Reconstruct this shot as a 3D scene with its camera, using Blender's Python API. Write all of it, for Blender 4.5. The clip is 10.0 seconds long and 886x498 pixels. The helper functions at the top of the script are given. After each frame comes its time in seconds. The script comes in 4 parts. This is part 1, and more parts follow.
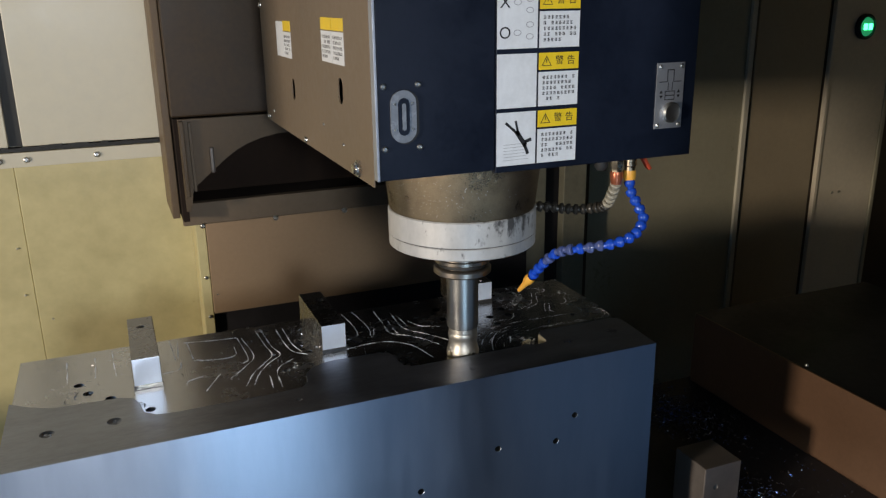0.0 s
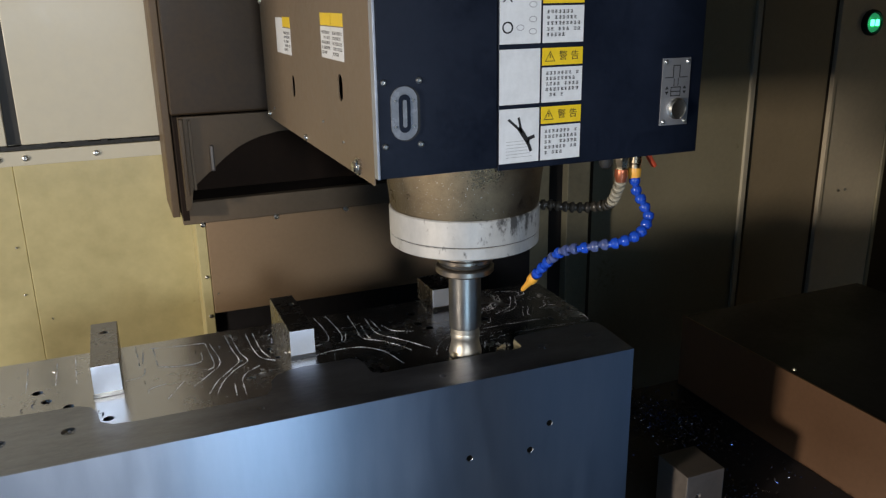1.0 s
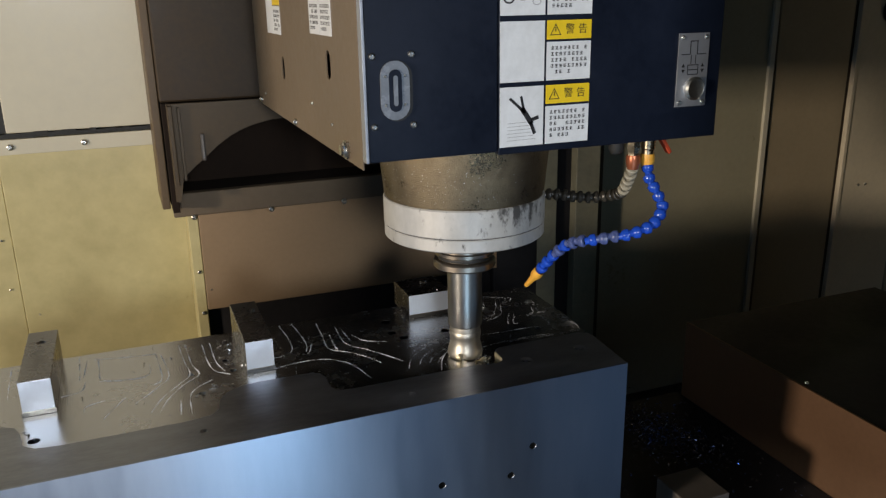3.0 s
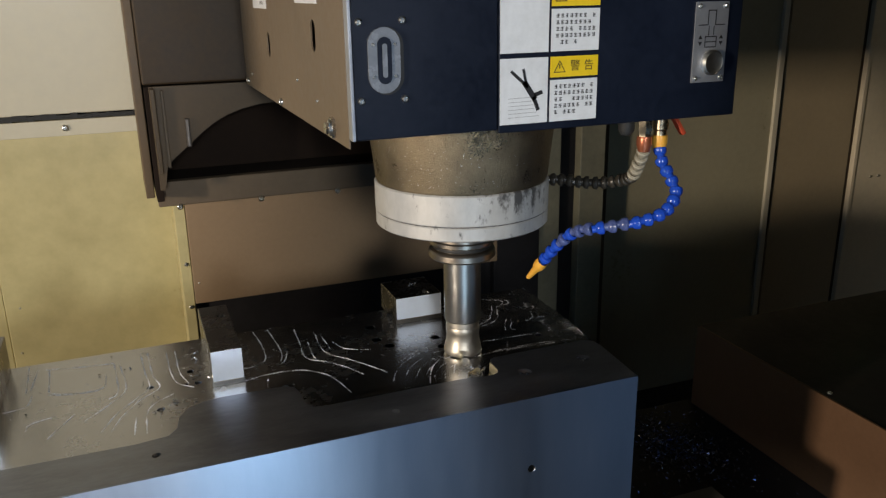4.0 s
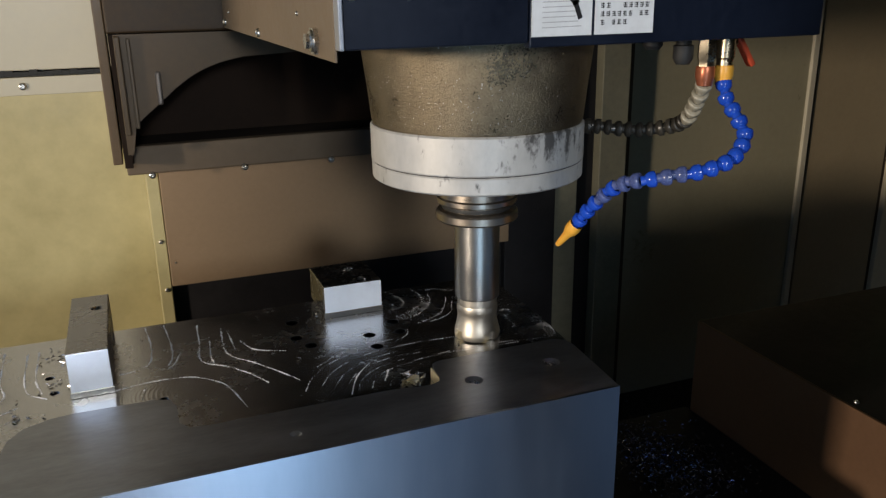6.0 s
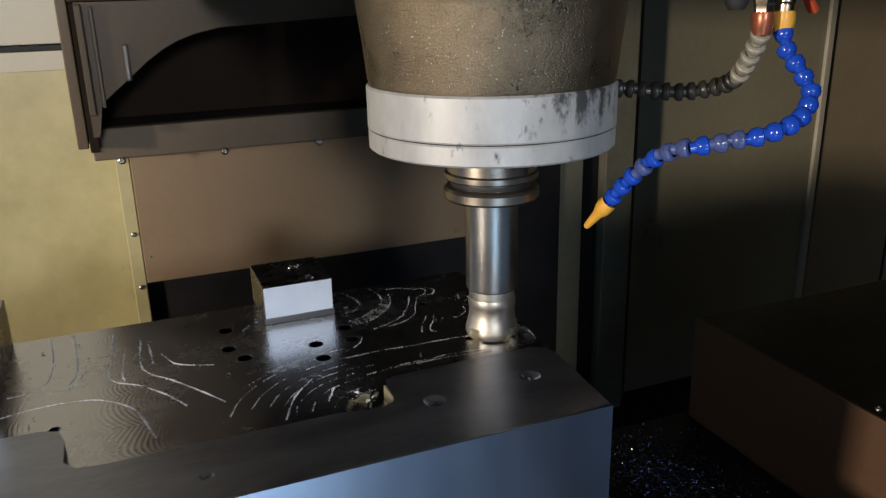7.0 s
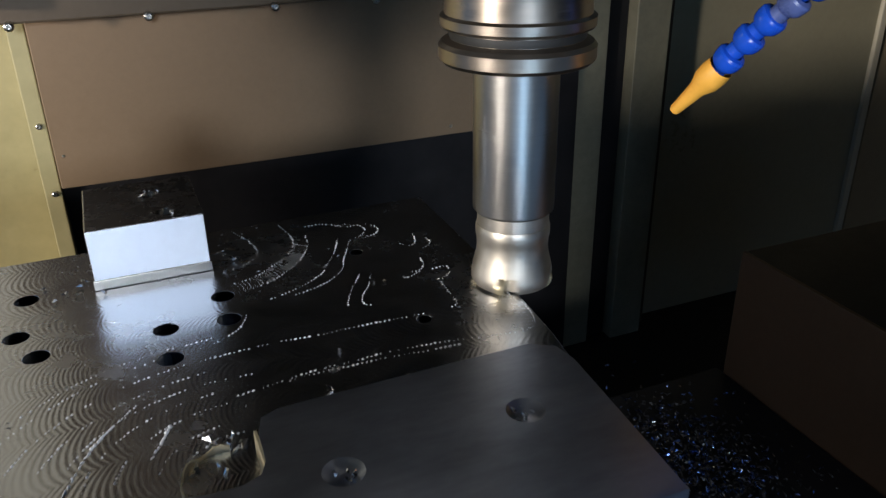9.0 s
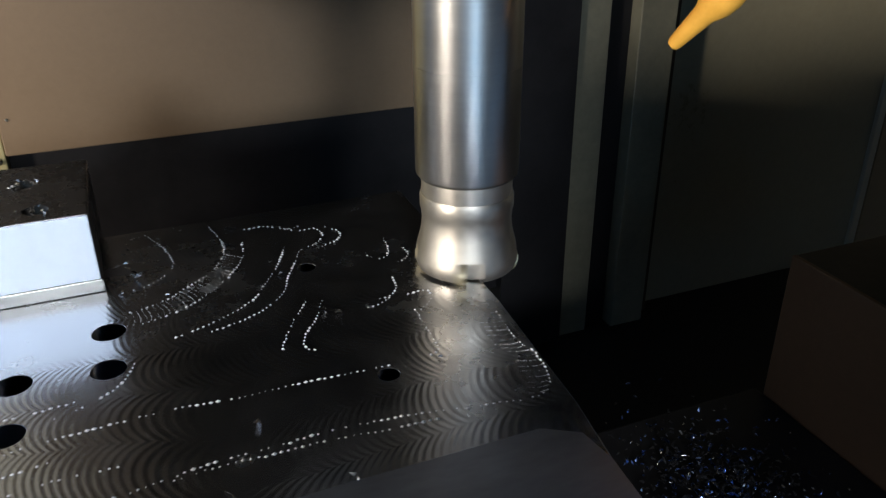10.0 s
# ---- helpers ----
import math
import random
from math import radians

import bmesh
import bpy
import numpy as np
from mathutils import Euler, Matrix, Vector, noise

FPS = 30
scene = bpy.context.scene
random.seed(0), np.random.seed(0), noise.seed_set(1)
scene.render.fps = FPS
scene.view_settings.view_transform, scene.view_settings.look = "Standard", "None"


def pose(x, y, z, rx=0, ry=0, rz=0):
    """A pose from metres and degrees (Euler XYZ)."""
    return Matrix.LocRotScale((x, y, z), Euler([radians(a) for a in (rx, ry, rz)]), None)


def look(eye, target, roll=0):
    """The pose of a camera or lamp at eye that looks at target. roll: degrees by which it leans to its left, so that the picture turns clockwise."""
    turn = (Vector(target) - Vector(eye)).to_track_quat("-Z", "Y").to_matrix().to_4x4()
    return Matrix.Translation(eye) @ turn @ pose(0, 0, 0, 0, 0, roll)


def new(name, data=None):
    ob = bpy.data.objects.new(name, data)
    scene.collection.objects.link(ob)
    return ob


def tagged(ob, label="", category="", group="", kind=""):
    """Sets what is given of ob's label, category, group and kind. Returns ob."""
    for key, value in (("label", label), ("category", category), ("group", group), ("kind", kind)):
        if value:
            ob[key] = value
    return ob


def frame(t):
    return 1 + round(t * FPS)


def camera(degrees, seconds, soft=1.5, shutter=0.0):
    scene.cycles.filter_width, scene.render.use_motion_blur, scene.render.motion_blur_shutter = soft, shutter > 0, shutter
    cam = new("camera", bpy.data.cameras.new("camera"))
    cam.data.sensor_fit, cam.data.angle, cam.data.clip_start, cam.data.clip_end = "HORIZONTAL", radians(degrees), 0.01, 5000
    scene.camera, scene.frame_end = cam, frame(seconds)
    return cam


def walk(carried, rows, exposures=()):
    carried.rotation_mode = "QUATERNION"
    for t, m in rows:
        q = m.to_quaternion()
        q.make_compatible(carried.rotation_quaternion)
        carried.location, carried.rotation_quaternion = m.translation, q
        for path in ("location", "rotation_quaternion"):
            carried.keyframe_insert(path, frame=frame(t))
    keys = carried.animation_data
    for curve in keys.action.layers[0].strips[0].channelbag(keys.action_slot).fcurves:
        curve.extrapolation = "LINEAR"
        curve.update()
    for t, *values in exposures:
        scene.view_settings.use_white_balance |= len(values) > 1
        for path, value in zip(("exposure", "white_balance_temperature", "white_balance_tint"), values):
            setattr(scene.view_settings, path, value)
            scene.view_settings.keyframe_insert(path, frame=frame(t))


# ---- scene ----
cam = camera(57.4, 10.0, soft=1.3, shutter=0.3)
PATH = [
    (0.0, pose(-0.5101, -1.1636, 1.5819, 72.81, 0.75, -22.48)),
    (0.5, pose(-0.5054, -1.1583, 1.5789, 72.79, 0.79, -22.45)),
    (1.0, pose(-0.5011, -1.1469, 1.5771, 72.70, 0.88, -22.28)),
    (1.5, pose(-0.4917, -1.1409, 1.5718, 72.71, 0.95, -22.05)),
    (2.0, pose(-0.4805, -1.1227, 1.5616, 72.74, 0.98, -21.81)),
    (2.5, pose(-0.4689, -1.1062, 1.5545, 72.69, 0.96, -21.67)),
    (4.0, pose(-0.4192, -1.0080, 1.5078, 72.29, 0.87, -21.45)),
    (4.5, pose(-0.4017, -0.9794, 1.4922, 72.11, 0.87, -21.51)),
    (5.0, pose(-0.3884, -0.9412, 1.4725, 71.99, 0.82, -21.41)),
    (5.5, pose(-0.3753, -0.8895, 1.4400, 72.00, 0.79, -21.31)),
    (7.0, pose(-0.3398, -0.7098, 1.3565, 71.61, 1.25, -22.38)),
    (7.5, pose(-0.3137, -0.6368, 1.3318, 70.93, 1.13, -24.01)),
    (8.0, pose(-0.2724, -0.5597, 1.2881, 68.89, 0.76, -25.60)),
    (8.5, pose(-0.2421, -0.4901, 1.2600, 65.91, 0.39, -25.35)),
    (9.0, pose(-0.2300, -0.4346, 1.2576, 64.48, 0.79, -22.86)),
    (9.5, pose(-0.1837, -0.3967, 1.2342, 64.49, 0.37, -21.89)),
    (10.0, pose(-0.1560, -0.3566, 1.2056, 63.20, 0.35, -21.96)),
]
# the film camera brightens and shifts its white balance as it closes in
walk(cam, PATH, [(0.0, -0.17, 6700, 13), (2.5, -0.17, 6900, 13), (4.5, -0.17, 7150, 13), (5.5, -0.18, 7050, 13), (7.0, -0.15, 6750, 14), (8.0, -0.10, 6350, 13), (8.5, 0.04, 6200, 13), (9.5, 0.12, 6250, 12), (10.0, 0.14, 6300, 12)])

# travel of the machine table: seconds, along x, along y
TRAVEL = [
    (0.0, -0.0000, -0.0000),
    (0.5, -0.0262, -0.0011),
    (1.0, -0.0550, 0.0004),
    (1.5, -0.0794, -0.0001),
    (2.0, -0.1012, 0.0001),
    (2.5, -0.1078, -0.0074),
    (3.0, -0.1093, -0.0310),
    (3.5, -0.1140, -0.0570),
    (4.0, -0.1345, -0.0694),
    (4.5, -0.1560, -0.0760),
    (5.0, -0.1825, -0.0774),
    (5.5, -0.2093, -0.0807),
    (7.0, -0.2923, -0.0812),
    (7.5, -0.3194, -0.0752),
    (8.0, -0.3362, -0.0749),
    (8.5, -0.3367, -0.0806),
    (9.0, -0.3391, -0.1051),
    (9.5, -0.3401, -0.1358),
    (10.0, -0.3365, -0.1613),
]

# ---- light ----
world = bpy.data.worlds.new("world")
scene.world = world
world.use_nodes = True
world.node_tree.nodes["Background"].inputs[0].default_value = (0.30, 0.57, 1.0, 1)
world.node_tree.nodes["Background"].inputs[1].default_value = 0.40


def area_lamp(name, eye, target, wide, high, watts, colour):
    data = bpy.data.lights.new(name, "AREA")
    data.shape, data.size, data.size_y, data.energy, data.color = "RECTANGLE", wide, high, watts, colour
    ob = new(name, data)
    ob.matrix_world = look(eye, target)
    return ob


area_lamp("side_daylight", (-5.20, -2.01, 1.63), (0.3, -0.1, 1.05), 0.45, 0.45, 290, (1.0, 0.90, 0.76))
area_lamp("shop_lamp", (-0.75, -3.50, 1.90), (-0.2, 0.5, 1.0), 0.50, 0.40, 63, (0.88, 0.95, 1.0))
area_lamp("door_daylight", (-0.22, -1.42, 0.48), (-0.18, 0.0, 0.75), 0.36, 0.9, 4.6, (0.42, 0.70, 1.0))

# ---- materials ----


def node(tree, kind, **inputs):
    n = tree.nodes.new(kind)
    for key, value in inputs.items():
        n.inputs[key.replace("_", " ")].default_value = value
    return n


def material(name, colour, rough=0.5, metal=0.0, vary=0.25, grain=60.0, stain=5.0, bump=0.1, depth=0.001, stretch=(1, 1, 1), tint=None,
             rough_vary=0.12, coat=0.0):
    """A surface with variation at two scales: broad stains and a fine grain, in colour, gloss and relief."""
    m = bpy.data.materials.new(name)
    m.use_nodes = True
    t = m.node_tree
    b = t.nodes["Principled BSDF"]
    link = t.links.new
    where = t.nodes.new("ShaderNodeTexCoord")
    mapped = t.nodes.new("ShaderNodeMapping")
    mapped.inputs["Scale"].default_value = stretch
    link(where.outputs["Object"], mapped.inputs["Vector"])
    big = node(t, "ShaderNodeTexNoise", Scale=stain, Detail=5.0, Roughness=0.6)
    fine = node(t, "ShaderNodeTexNoise", Scale=grain, Detail=4.0, Roughness=0.65)
    link(mapped.outputs[0], big.inputs["Vector"])
    link(mapped.outputs[0], fine.inputs["Vector"])
    both = t.nodes.new("ShaderNodeMath")
    both.operation = "MULTIPLY_ADD"
    both.inputs[1].default_value = 0.4
    link(fine.outputs["Fac"], both.inputs[0])
    half = t.nodes.new("ShaderNodeMath")
    half.operation = "MULTIPLY"
    half.inputs[1].default_value = 0.6
    link(big.outputs["Fac"], half.inputs[0])
    link(half.outputs[0], both.inputs[2])
    ramp = t.nodes.new("ShaderNodeValToRGB")
    ramp.color_ramp.elements[0].position, ramp.color_ramp.elements[1].position = 0.3, 0.7
    dark = tuple(c * (1 - vary) for c in colour)
    light = tint or tuple(min(1.0, c * (1 + vary)) for c in colour)
    ramp.color_ramp.elements[0].color = (*dark, 1)
    ramp.color_ramp.elements[1].color = (*light, 1)
    link(both.outputs[0], ramp.inputs["Fac"])
    link(ramp.outputs["Color"], b.inputs["Base Color"])
    gloss = node(t, "ShaderNodeMapRange")
    gloss.inputs["To Min"].default_value = max(0.02, rough - rough_vary)
    gloss.inputs["To Max"].default_value = min(1.0, rough + rough_vary)
    gloss.inputs["From Min"].default_value, gloss.inputs["From Max"].default_value = 0.3, 0.7
    link(both.outputs[0], gloss.inputs["Value"])
    link(gloss.outputs[0], b.inputs["Roughness"])
    b.inputs["Metallic"].default_value = metal
    b.inputs["Coat Weight"].default_value = coat
    if bump:
        relief = node(t, "ShaderNodeBump", Strength=bump, Distance=depth)
        link(fine.outputs["Fac"], relief.inputs["Height"])
        link(relief.outputs["Normal"], b.inputs["Normal"])
    return m


M_CREAM = material("cream_sheet_paint", (0.50, 0.465, 0.36), 0.42, vary=0.08, stain=3, grain=25, bump=0.03)
M_CREAM_LOW = material("oily_cream_sheet_paint", (0.46, 0.40, 0.205), 0.36, vary=0.18, stain=5, grain=25, bump=0.04)
M_BROWN = material("bronze_brown_paint", (0.150, 0.112, 0.076), 0.40, vary=0.12, stain=4, grain=80, bump=0.06)
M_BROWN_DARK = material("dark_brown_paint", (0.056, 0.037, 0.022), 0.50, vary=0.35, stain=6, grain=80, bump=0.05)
M_GREENISH = material("olive_grey_paint", (0.30, 0.275, 0.19), 0.36, vary=0.12, stain=3, grain=60, bump=0.04)
M_STRIP = material("dull_olive_strip_paint", (0.20, 0.19, 0.135), 0.48, vary=0.25, stain=4, grain=60, bump=0.05)
M_PANEL_BROWN = material("olive_brown_paint", (0.30, 0.24, 0.155), 0.38, vary=0.12, stain=4, grain=60, bump=0.04)
M_POST = material("pale_beige_paint", (0.55, 0.48, 0.355), 0.38, vary=0.12, stain=4, grain=60, bump=0.04)
M_APRON = material("apron_brown_paint", (0.262, 0.180, 0.110), 0.42, vary=0.10, stain=4, grain=80, bump=0.04)
M_NAVY = material("navy_blue_paint", (0.0055, 0.0090, 0.019), 0.40, vary=0.35, stain=9, grain=120, bump=0.05)
M_NAVY.node_tree.nodes["Principled BSDF"].inputs["Specular IOR Level"].default_value = 0.25
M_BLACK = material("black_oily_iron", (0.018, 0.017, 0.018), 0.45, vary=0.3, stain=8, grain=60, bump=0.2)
M_GUARD = material("rust_brown_paint", (0.115, 0.064, 0.037), 0.42, vary=0.15, stain=5, grain=80, bump=0.05)
# near black: the head's shade inside the arch is put into the colour
M_ARCH_SHADE = material("arch_shade_black", (0.020, 0.012, 0.008), 0.9, vary=0.3, bump=0.05, rough_vary=0.05)
# darker copy of the bronze paint, with shade mixed into the colour
M_PLATE_BROWN = material("shaded_brown_paint", (0.115, 0.078, 0.045), 0.45, vary=0.15, stain=5, grain=80, bump=0.05)
# rubber; also painted shade in bolt holes and behind the sight glass
M_RUBBER_SHADE = material("black_rubber_and_shade", (0.012, 0.012, 0.012), 0.6, vary=0.3, bump=0.1)
M_GAP = material("black_sealant", (0.01, 0.01, 0.009), 0.6, vary=0.4, grain=200, bump=0.4)
M_CAST = material("speckled_cast_metal", (0.185, 0.148, 0.098), 0.36, 0.92, vary=0.55, stain=18, grain=480, bump=0.9, depth=0.0012, rough_vary=0.22)
M_RING = material("smudged_aluminium", (0.43, 0.425, 0.41), 0.5, 0.3, vary=0.20, stain=16, grain=90, bump=0.06, stretch=(1, 1, 0.5))


def calc_in(t, kind, a, b=0.0, c=0.0):
    n = t.nodes.new("ShaderNodeMath")
    n.operation = kind
    for k, v in enumerate((a, b, c)):
        if isinstance(v, float):
            n.inputs[k].default_value = v
        else:
            t.links.new(v, n.inputs[k])
    return n.outputs[0]


def smudged(m):
    """Adds a patch of dark oily finger smears to the upper part of the ring, and a few faint ones elsewhere."""
    t = m.node_tree
    b = t.nodes["Principled BSDF"]
    where = t.nodes.new("ShaderNodeTexCoord")
    axes = t.nodes.new("ShaderNodeSeparateXYZ")
    t.links.new(where.outputs["Object"], axes.inputs[0])
    angle = calc_in(t, "ARCTAN2", axes.outputs["Y"], axes.outputs["X"])
    patch = calc_in(t, "SUBTRACT", 1.0, calc_in(t, "DIVIDE", calc_in(t, "ABSOLUTE", calc_in(t, "ADD", angle, 1.24)), 0.50))
    patch = calc_in(t, "MAXIMUM", patch, 0.0)
    high = node(t, "ShaderNodeMapRange")
    high.inputs["From Min"].default_value, high.inputs["From Max"].default_value = 0.018, 0.058
    high.inputs["To Min"].default_value = 0.15
    t.links.new(axes.outputs["Z"], high.inputs["Value"])
    stretch = t.nodes.new("ShaderNodeMapping")
    stretch.inputs["Scale"].default_value = (1.0, 1.0, 0.55)
    t.links.new(where.outputs["Object"], stretch.inputs["Vector"])
    blot = node(t, "ShaderNodeTexNoise", Scale=75.0, Detail=6.0, Roughness=0.68)
    t.links.new(stretch.outputs[0], blot.inputs["Vector"])
    near = calc_in(t, "MULTIPLY", calc_in(t, "POWER", patch, 0.6), high.outputs[0])
    level = calc_in(t, "MULTIPLY_ADD", near, 0.27, blot.outputs["Fac"])
    mask = node(t, "ShaderNodeMapRange")
    mask.inputs["From Min"].default_value, mask.inputs["From Max"].default_value = 0.60, 0.74
    t.links.new(level, mask.inputs["Value"])
    mix = t.nodes.new("ShaderNodeMix")
    mix.data_type = "RGBA"
    t.links.new(mask.outputs[0], mix.inputs["Factor"])
    t.links.new(b.inputs["Base Color"].links[0].from_socket, mix.inputs["A"])
    mix.inputs["B"].default_value = (0.085, 0.083, 0.08, 1)
    t.links.new(mix.outputs["Result"], b.inputs["Base Color"])


smudged(M_RING)
M_STEEL = material("ground_steel", (0.31, 0.30, 0.28), 0.31, 1.0, vary=0.08, stain=6, grain=220, bump=0.015, stretch=(0.3, 0.3, 3), rough_vary=0.05)
M_SHANK = material("worn_shank_steel", (0.35, 0.34, 0.315), 0.34, 1.0, vary=0.10, stain=8, grain=200, bump=0.02, stretch=(0.4, 0.4, 2), rough_vary=0.06)
M_FLANGE = material("oily_holder_steel", (0.33, 0.285, 0.235), 0.33, 1.0, vary=0.2, stain=14, grain=200, bump=0.04)
M_CUTTER = material("worn_cutter_steel", (0.52, 0.485, 0.42), 0.46, 1.0, vary=0.2, stain=30, grain=200, bump=0.15)
M_BLOCK = material("ground_die_steel", (0.38, 0.42, 0.49), 0.36, 1.0, vary=0.10, stain=2.2, grain=14, bump=0.01, stretch=(3, 3, 0.6), rough_vary=0.07)


def ground_along(m, amount):
    """Fine grinding lines along x: gloss spreads up and down."""
    t = m.node_tree
    b = t.nodes["Principled BSDF"]
    way = t.nodes.new("ShaderNodeTangent")
    way.direction_type, way.axis = "RADIAL", "Z"
    t.links.new(way.outputs[0], b.inputs["Tangent"])
    b.inputs["Anisotropic"].default_value = amount
    b.inputs["Anisotropic Rotation"].default_value = 0.25


ground_along(M_BLOCK, 0.75)
M_REST = material("dull_sawn_steel", (0.20, 0.175, 0.155), 0.5, 0.6, vary=0.2, stain=20, grain=120, bump=0.1)
# clamp steel as its dim top looks, the lack of light in the colour
M_CLAMP_DIM = material("dim_ground_clamp_steel", (0.26, 0.255, 0.26), 0.27, 1.0, vary=0.12, stain=12, grain=120, bump=0.04)
# same steel as the block, darkened for the dark surroundings it mirrors
M_RIM = material("unmilled_steel_dark_reflection", (0.33, 0.35, 0.40), 0.36, 1.0, vary=0.26, stain=5, grain=50, bump=0.04, stretch=(1, 3, 1), rough_vary=0.07)
# milled clamp front, bluish glare of the front light painted in
M_CLAMP_LIT = material("lit_milled_clamp_steel", (0.74, 0.83, 0.96), 0.46, 0.7, vary=0.06, stain=10, grain=120, bump=0.06)
M_BOLT = material("zinc_screw", (0.62, 0.60, 0.55), 0.3, 1.0, vary=0.15, grain=300, bump=0.05)
M_CHIP = material("curled_steel_chip", (0.75, 0.76, 0.78), 0.22, 1.0, vary=0.2, grain=300, bump=0.0)
# steel chips with the blue of the front daylight in their colour
M_CHIP_BLUE_LIT = material("blue_lit_chip", (0.12, 0.20, 0.50), 0.25, 1.0, vary=0.3, grain=300, bump=0.0)
M_SHAVING = material("thin_bronze_shaving", (0.62, 0.54, 0.36), 0.35, 0.7, vary=0.2, grain=200, bump=0.1)
M_BLUE = material("blue_hose_plastic", (0.010, 0.062, 0.44), 0.22, vary=0.2, stain=20, grain=120, bump=0.05)
M_BLUE_WORN = material("scuffed_blue_plastic", (0.060, 0.085, 0.22), 0.30, vary=0.35, stain=40, grain=160, bump=0.08)
M_OLD_HOSE = material("grimy_clear_hose", (0.24, 0.22, 0.17), 0.4, vary=0.3, stain=40, grain=160, bump=0.08)
M_DARK_HOSE = material("oily_black_hose", (0.03, 0.027, 0.022), 0.35, vary=0.3, stain=40, grain=160, bump=0.08)
M_ORANGE = material("orange_nozzle_plastic", (0.72, 0.36, 0.05), 0.42, vary=0.12, stain=40, grain=160, bump=0.03)
M_BRASS = material("nickel_brass", (0.50, 0.42, 0.30), 0.3, 1.0, vary=0.2, stain=40, grain=200, bump=0.05)
M_COPPER = material("reddish_fitting", (0.38, 0.12, 0.06), 0.35, 0.6, vary=0.25, stain=40, grain=200, bump=0.05)
M_RED = material("red_valve_lever", (0.50, 0.07, 0.03), 0.4, vary=0.2, stain=40, bump=0.03)
M_WHITE = material("scuffed_white_label", (0.62, 0.64, 0.66), 0.4, vary=0.12, stain=25, grain=120, bump=0.02)
M_YELLOW = material("yellow_label", (0.72, 0.50, 0.02), 0.4, vary=0.10, stain=25, grain=120, bump=0.02)
M_INK = material("black_ink", (0.012, 0.012, 0.014), 0.5, vary=0.2, bump=0.0)
M_INK_GREY = material("faded_ink", (0.30, 0.31, 0.33), 0.5, vary=0.2, bump=0.0)
M_PLATE = material("brushed_plate", (0.40, 0.42, 0.46), 0.38, 0.7, vary=0.12, stain=20, grain=120, bump=0.03)
M_SIGHT = material("clouded_acrylic", (0.17, 0.19, 0.22), 0.25, vary=0.2, stain=40, grain=120, bump=0.03)

for dull in (M_BROWN, M_BROWN_DARK, M_PLATE_BROWN, M_APRON, M_ARCH_SHADE, M_BLACK, M_GUARD):
    dull.node_tree.nodes["Principled BSDF"].inputs["Specular IOR Level"].default_value = 0.24


def floor_steel():
    """Freshly milled steel: fine overlapping arcs left by the cutter."""
    m = material("milled_die_steel", (0.54, 0.545, 0.565), 0.245, 0.99, vary=0.10, stain=11, grain=70, bump=0.0, rough_vary=0.09)
    t = m.node_tree
    b = t.nodes["Principled BSDF"]
    where = t.nodes.new("ShaderNodeTexCoord")
    bend = node(t, "ShaderNodeTexNoise", Scale=4.0, Detail=1.0)
    t.links.new(where.outputs["Object"], bend.inputs["Vector"])
    add = t.nodes.new("ShaderNodeVectorMath")
    add.operation = "MULTIPLY_ADD"
    add.inputs[1].default_value = (0.16, 0.16, 0.0)
    t.links.new(bend.outputs["Color"], add.inputs[0])
    t.links.new(where.outputs["Object"], add.inputs[2])
    axes = t.nodes.new("ShaderNodeSeparateXYZ")
    t.links.new(add.outputs[0], axes.inputs[0])

    def calc(kind, a, b=0.0, c=0.0):
        n = t.nodes.new("ShaderNodeMath")
        n.operation = kind
        for k, v in enumerate((a, b, c)):
            if isinstance(v, float):
                n.inputs[k].default_value = v
            else:
                t.links.new(v, n.inputs[k])
        return n.outputs[0]

    # passes 36 mm apart; each feed step of the round cutter leaves one arc
    across = calc("WRAP", axes.outputs["Y"], 0.018, -0.018)
    arc = calc("SQRT", calc("SUBTRACT", 0.000729, calc("MULTIPLY", across, across)))
    phase = calc("MULTIPLY", calc("ADD", axes.outputs["X"], arc), 1800.0)
    wave = calc("MULTIPLY_ADD", calc("SINE", phase), 0.5, 0.5)
    relief = node(t, "ShaderNodeBump", Strength=0.085, Distance=0.0005)
    t.links.new(wave, relief.inputs["Height"])
    t.links.new(relief.outputs["Normal"], b.inputs["Normal"])
    return m


M_FLOOR = floor_steel()
# whitish and mostly diffuse: glints painted so they show from every side
M_GLINT = material("painted_glint", (0.86, 0.87, 0.90), 0.35, 0.25, vary=0.1, grain=300, bump=0.0)


def glowing(name, colour, strength):
    m = bpy.data.materials.new(name)
    m.use_nodes = True
    b = m.node_tree.nodes["Principled BSDF"]
    b.inputs["Base Color"].default_value = (*colour, 1)
    b.inputs["Emission Color"].default_value = (*colour, 1)
    b.inputs["Emission Strength"].default_value = strength
    return m


M_GLOW = glowing("green_signal_glow", (0.05, 1.0, 0.35), 6.0)

# ---- mesh tools ----


def box(bm, x0, y0, z0, x1, y1, z1, bevel=0.0):
    made = bmesh.ops.create_cube(bm, size=1.0)["verts"]
    bmesh.ops.scale(bm, vec=(x1 - x0, y1 - y0, z1 - z0), verts=made)
    bmesh.ops.translate(bm, vec=((x0 + x1) / 2, (y0 + y1) / 2, (z0 + z1) / 2), verts=made)
    if bevel:
        edges = list({e for v in made for e in v.link_edges})
        bmesh.ops.bevel(bm, geom=edges, offset=bevel, segments=2, profile=0.5, affect="EDGES")
    return bm


def cube(x0, y0, z0, x1, y1, z1, bevel=0.0):
    return box(bmesh.new(), x0, y0, z0, x1, y1, z1, bevel)


